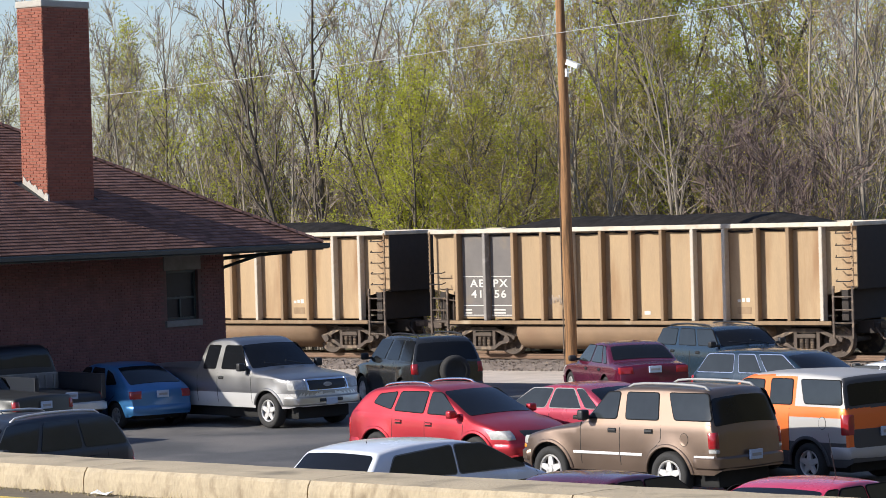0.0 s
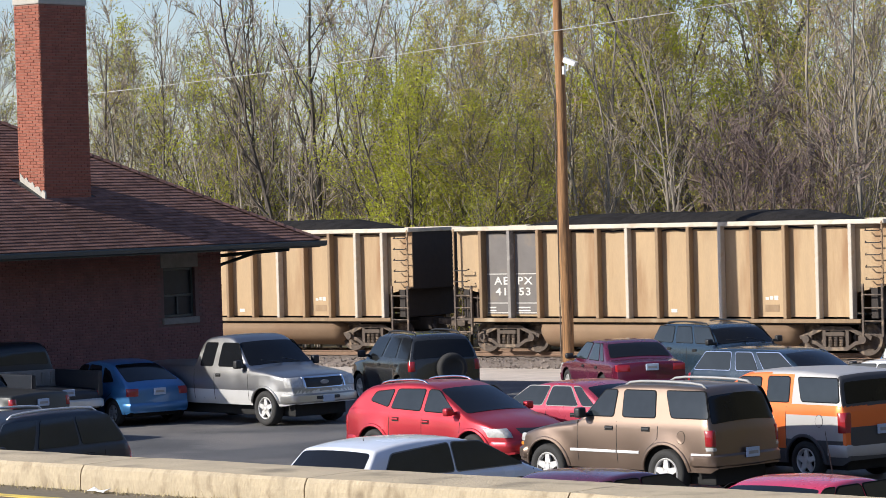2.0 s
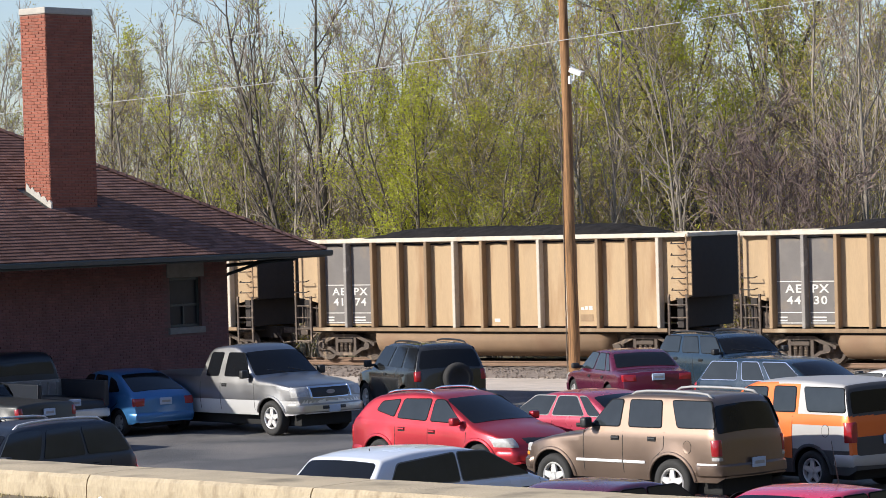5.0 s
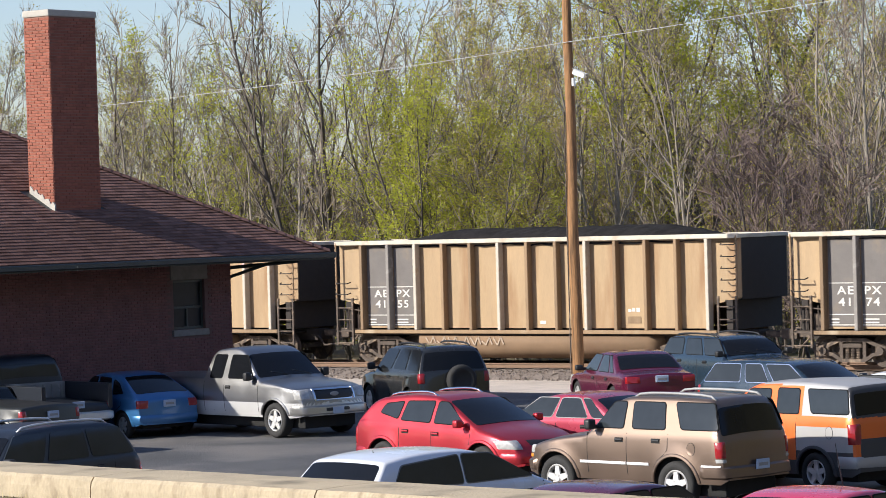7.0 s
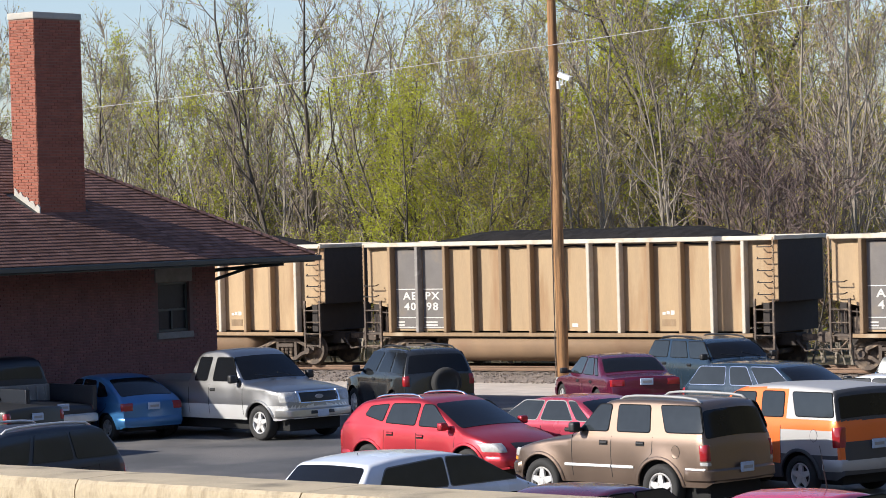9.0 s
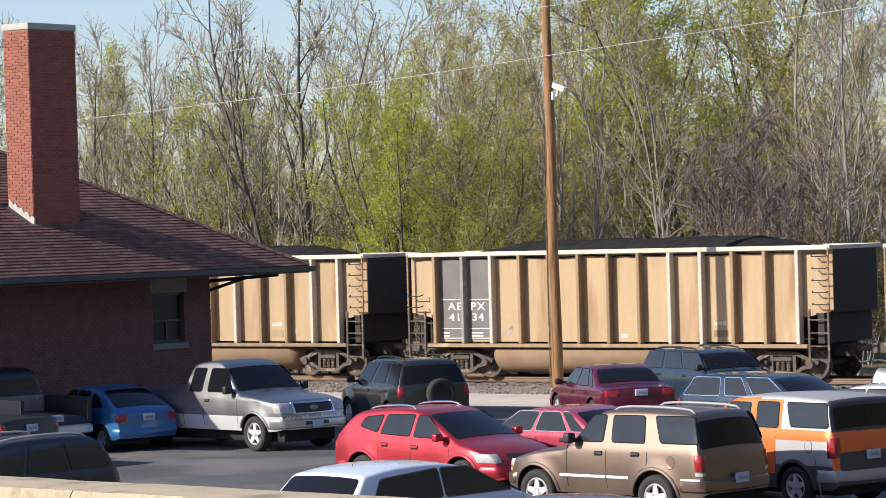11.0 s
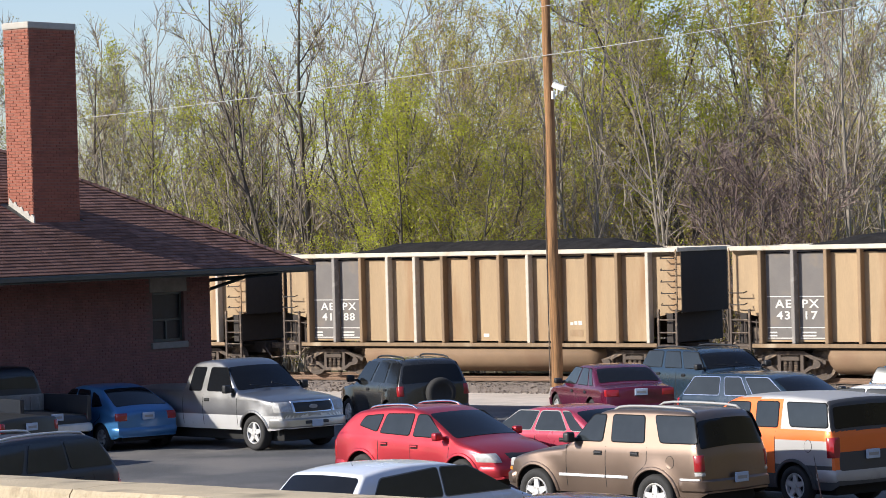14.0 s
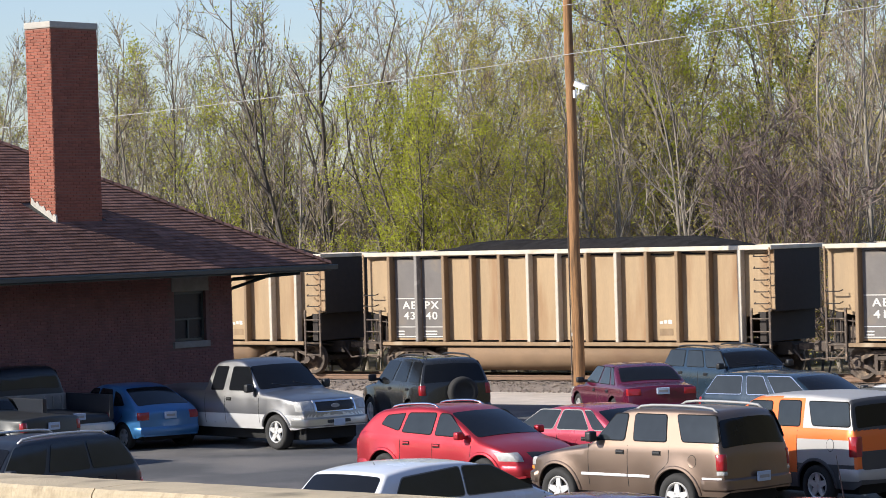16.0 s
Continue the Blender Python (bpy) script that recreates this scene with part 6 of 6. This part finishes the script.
    for k in range(5):
        add_tube(bm, (.12 + k * .19, .04, 1.05), (.12 + k * .19, .04, 1.72), .02, .02, 5)
    add_tube(bm, (.05, .04, 1.72), (1.0, .04, 1.62), .022, .022, 5)
    add_tube(bm, (.3, 1.5, 1.2), (.3, .5, 1.2), .06, .06, 8)
    add_box(bm, .55, .95, .35, .9, 1.0, 1.5, .03)
    add_box(bm, .1, 1.1, .06, 1.2, .98, 1.03)
    out.append(("brake_gear", bm, M["truck_iron"], "brake rigging on the end platform", False))
    # couplers
    bm = bmesh.new()
    for s, xo in ((-1, 0), (1, BODY)):
        add_box(bm, min(xo, xo + s * .72), max(xo, xo + s * .72), 1.4, 1.6, .78, .96, .02)
        add_box(bm, min(xo + s * .55, xo + s * .86), max(xo + s * .55, xo + s * .86), 1.3, 1.7, .72, 1.02, .05)
        add_path(bm, [(xo, 1.1, .8), (xo + s * .3, 1.05, .5), (xo + s * .8, 1.15, .55)], .03, 6)
    out.append(("coupler", bm, M["truck_iron"], "knuckle couplers", False))
    return out


def build_first_car():
    root = empty("coal_car", Matrix.Identity(4), "tan steel coal car with heaped black coal", "freight car", "cars of the coal train")
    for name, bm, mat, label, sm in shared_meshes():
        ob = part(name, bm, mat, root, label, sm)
        if name in ("brake_gear", "coupler", "bolt_strip"):
            ob["kind"] = "stuff"
    # ribs: one mesh, one object each
    b = bmesh.new()
    add_box(b, -.055, .055, -.02, .22, SILL + .05, TOPZ - .13, .012, 1)
    first = None
    for i in range(1, 14):
        if first is None:
            ob = part("rib", b, M["rust_rib"], root)
            first = ob.data
        else:
            ob = new("rib", first)
            ob.parent = root
        ob.location = (i * BAY, 0.0, 0)
    b = bmesh.new()
    add_box(b, -.055, .055, 0, .24, SILL + .05, TOPZ - .13, .012, 1)
    far = None
    for i in range(1, 14):
        if far is None:
            ob = part("rib", b, M["rust_rib"], root)
            far = ob.data
        else:
            ob = new("rib", far)
            ob.parent = root
        ob.location = (i * BAY, 2.78, 0)
    # grey panels behind the lettering
    for i in (1, 2):
        b = bmesh.new()
        add_box(b, i * BAY + .09, (i + 1) * BAY - .09, .205, .219, SILL + .16, TOPZ - .14)
        part("grey_panel", b, M["car_grey"], root, "dark grey painted panel")
    # white rules and small lettering bars
    b = bmesh.new()
    for i in (1, 2):
        x0, x1 = i * BAY + .10, (i + 1) * BAY - .10
        for z in (2.32, 1.46, 1.0 + .17):
            add_box(b, x0, x1, .199, .204, z, z + .025)
        for r, z in enumerate((1.70 - .36, 1.25)):
            add_box(b, x0 + .05, x0 + .30 + .2 * (i - 1), .199, .204, z - .02, z + .02)
    tagged(part("ruled_marking", b, M["letter"], root, "white ruled lines and small markings"), kind="stuff")
    b = bmesh.new()
    for k in (10,):
        x0 = k * BAY + .3
        add_box(b, x0, x0 + .10, .213, .219, 1.55, 1.63)
        add_box(b, x0 + .14, x0 + .24, .213, .219, 1.56, 1.66)
        add_box(b, x0 + .28, x0 + .40, .213, .219, 1.55, 1.67)
    tagged(part("small_marking", b, M["letter"], root, "small white stencilled marks"), kind="stuff")
    b = bmesh.new()
    add_box(b, 10 * BAY + .28, 10 * BAY + .74, .212, .219, 1.22, 1.42)
    part("data_plate", b, M["rust_rib"], root, "small dark stencil panel")
    b = bmesh.new()
    add_box(b, 7 * BAY + .3, 7 * BAY + .5, .212, .219, 1.2, 1.3)
    part("tag", b, M["letter"], root, "pale reflective tag")
    # bogies
    for x in (1.75, BODY - 1.75):
        bm = bmesh.new()
        add_box(bm, -.2, .2, .4, 2.6, .5, .78, .03)
        bog = part("bogie", bm, M["dark_iron"], root, "cast iron bogie with two axles", m=pose(x, 0, 0))
        for y in (.42, 2.58):
            bm = bmesh.new()
            side_frame(bm, 0, y)
            part("side_frame", bm, M["truck_iron"], bog)
    return root


def add_wheels(root):
    ws = []
    me = None
    for x in (1.75 - .89, 1.75 + .89, BODY - 1.75 - .89, BODY - 1.75 + .89):
        if me is None:
            g = bmesh.new()
            for y, s in ((.62, 1), (2.38, -1)):
                tmp = bmesh.new()
                add_lathe(tmp, [(.02, -.10 * s), (.10, -.10 * s), (.13, -.06 * s), (.33, -.02 * s), (.37, -.06 * s), (.455, -.06 * s), (.46, .05 * s), (.49, .07 * s), (.49, .09 * s), (.1, .09 * s), (.02, .09 * s)], 24)
                for v in tmp.verts:
                    v.co.y += y - 1.5
                mm = bpy.data.meshes.new("tmp")
                tmp.to_mesh(mm)
                tmp.free()
                g.from_mesh(mm)
                bpy.data.meshes.remove(mm)
            add_tube(g, (0, -.88, 0), (0, .88, 0), .08, .08, 10)
            for k in range(5):
                t = 2 * math.pi * k / 5
                add_tube(g, (.24 * math.cos(t), -.93, .24 * math.sin(t)), (.24 * math.cos(t), -.90, .24 * math.sin(t)), .05, .05, 8)
            bmesh.ops.recalc_face_normals(g, faces=g.faces)
            ob = part("wheelset", g, M["truck_iron"], root, "rusty steel wheelset", m=pose(x, 1.5, .46))
            me = ob.data
        else:
            ob = new("wheelset", me)
            ob.parent, ob.matrix_basis = root, pose(x, 1.5, .46)
            ob["label"] = "rusty steel wheelset"
        ws.append((ob, x))
    return ws


def place_on_track(along):
    p = plan(along, 0.0, RAIL - 0.004 * along)
    return Matrix.Translation(p) @ pose(0, 0, 0, 0, 0.23, -TURN)


CARS = {}
proto = build_first_car()
for k in sorted(NUMBERS):
    car = proto if k == -1 else copy_thing(proto, Matrix.Identity(4))
    car.matrix_basis = place_on_track(gone(0) - CAR * k)
    rr = random.Random(100 + k)
    # one scraped pale rib or two
    ribs = [c for c in car.children if c.name.split(".")[0] == "rib" and c.location.y < 1]
    ribs.sort(key=lambda r: r.location.x)
    for r, mat in [(ribs[1], "grey_rib")] + [(r, "pale_rib") for r in rr.sample(ribs[2:], 2)]:
        r.data = r.data.copy()
        r.data.materials[0] = M[mat]
    CARS[k] = car


def strokes(car, name, pts_list, y, width, label):
    """Painted strokes on a car's side, in (x, z)."""
    for pts in pts_list:
        b = bmesh.new()
        for (x0, z0), (x1, z1) in zip(pts[:-1], pts[1:]):
            d = Vector((x1 - x0, z1 - z0)).normalized()
            nx, nz = -d.y * width, d.x * width
            vs = [b.verts.new((x, yy, z)) for yy in (y, y + .004) for x, z in ((x0 - nx, z0 - nz), (x1 - nx, z1 - nz), (x1 + nx, z1 + nz), (x0 + nx, z0 + nz))]
            for f in ((0, 1, 2, 3), (7, 6, 5, 4), (0, 4, 5, 1), (1, 5, 6, 2), (2, 6, 7, 3), (3, 7, 4, 0)):
                b.faces.new([vs[i] for i in f])
        part(name, b, M["spray"], car, label)


rr = random.Random(8)
strokes(CARS[0], "spray_mark", [[(4.25 + .12 * i, 1.72 + .05 * (i % 2)), (4.31 + .12 * i, 1.50 + .04 * (i % 3)), (4.36 + .1 * i, 1.70)] for i in range(4)], .212, .03, "white sprayed scribble")
strokes(CARS[6], "spray_mark", [[(3.3, 1.25), (3.5, 1.45), (3.75, 1.5), (3.55, 1.3)]], .212, .06, "white sprayed smear")
strokes(CARS[7], "spray_mark", [[(11.3, 1.35), (11.75, 1.38)]], .212, .10, "white sprayed patch")
strokes(CARS[4], "spray_mark", [[(3.4 + .42 * i, .80 - .1 * (i % 2)), (3.55 + .42 * i, .58), (3.68 + .42 * i, .82), (3.78 + .42 * i, .60)] for i in range(7)], .105, .022, "pale sprayed scrawl")
LETTER_SEEN = {}


def letter_car(car, number):
    up = Matrix.Rotation(radians(90), 4, "X")
    for txt, bay, z, size in (("AE", 1, 2.12, .32), ("PX", 2, 2.12, .32), (number[:2], 1, 1.80, .32), (number[2:], 2, 1.80, .32)):
        xo = (bay + .5) * BAY + (.10 if bay == 1 else -.10)
        m = Matrix.Translation((xo, .202, z)) @ up @ Matrix.Diagonal((1.28, 1, 1, 1))
        if txt in LETTER_SEEN:
            ob = new("lettering", LETTER_SEEN[txt])
            ob.parent, ob.matrix_basis = car, m
        else:
            ob = lettering("lettering", txt, size, M["letter"], car, m)
            LETTER_SEEN[txt] = ob.data
        ob["label"] = "white painted reporting mark"


for k, car in CARS.items():
    letter_car(car, NUMBERS[k])
WHEELS = {k: add_wheels(car) for k, car in CARS.items()}


# pieces of the roof
ROOF_JOBS()


# ---- things that move ----
def motions():
    times = [i * 0.5 for i in range(33)]
    for k, car in CARS.items():
        walk(car, [(t, place_on_track(gone(t) - CAR * k)) for t in times])
    steps = [i * 0.05 for i in range(321)]
    for k, sets in WHEELS.items():
        for ob, x in sets:
            walk(ob, [(t, pose(x, 1.5, .46, 0, math.degrees((gone(t) - T0) / .46) % 360, 0)) for t in steps])


motions()
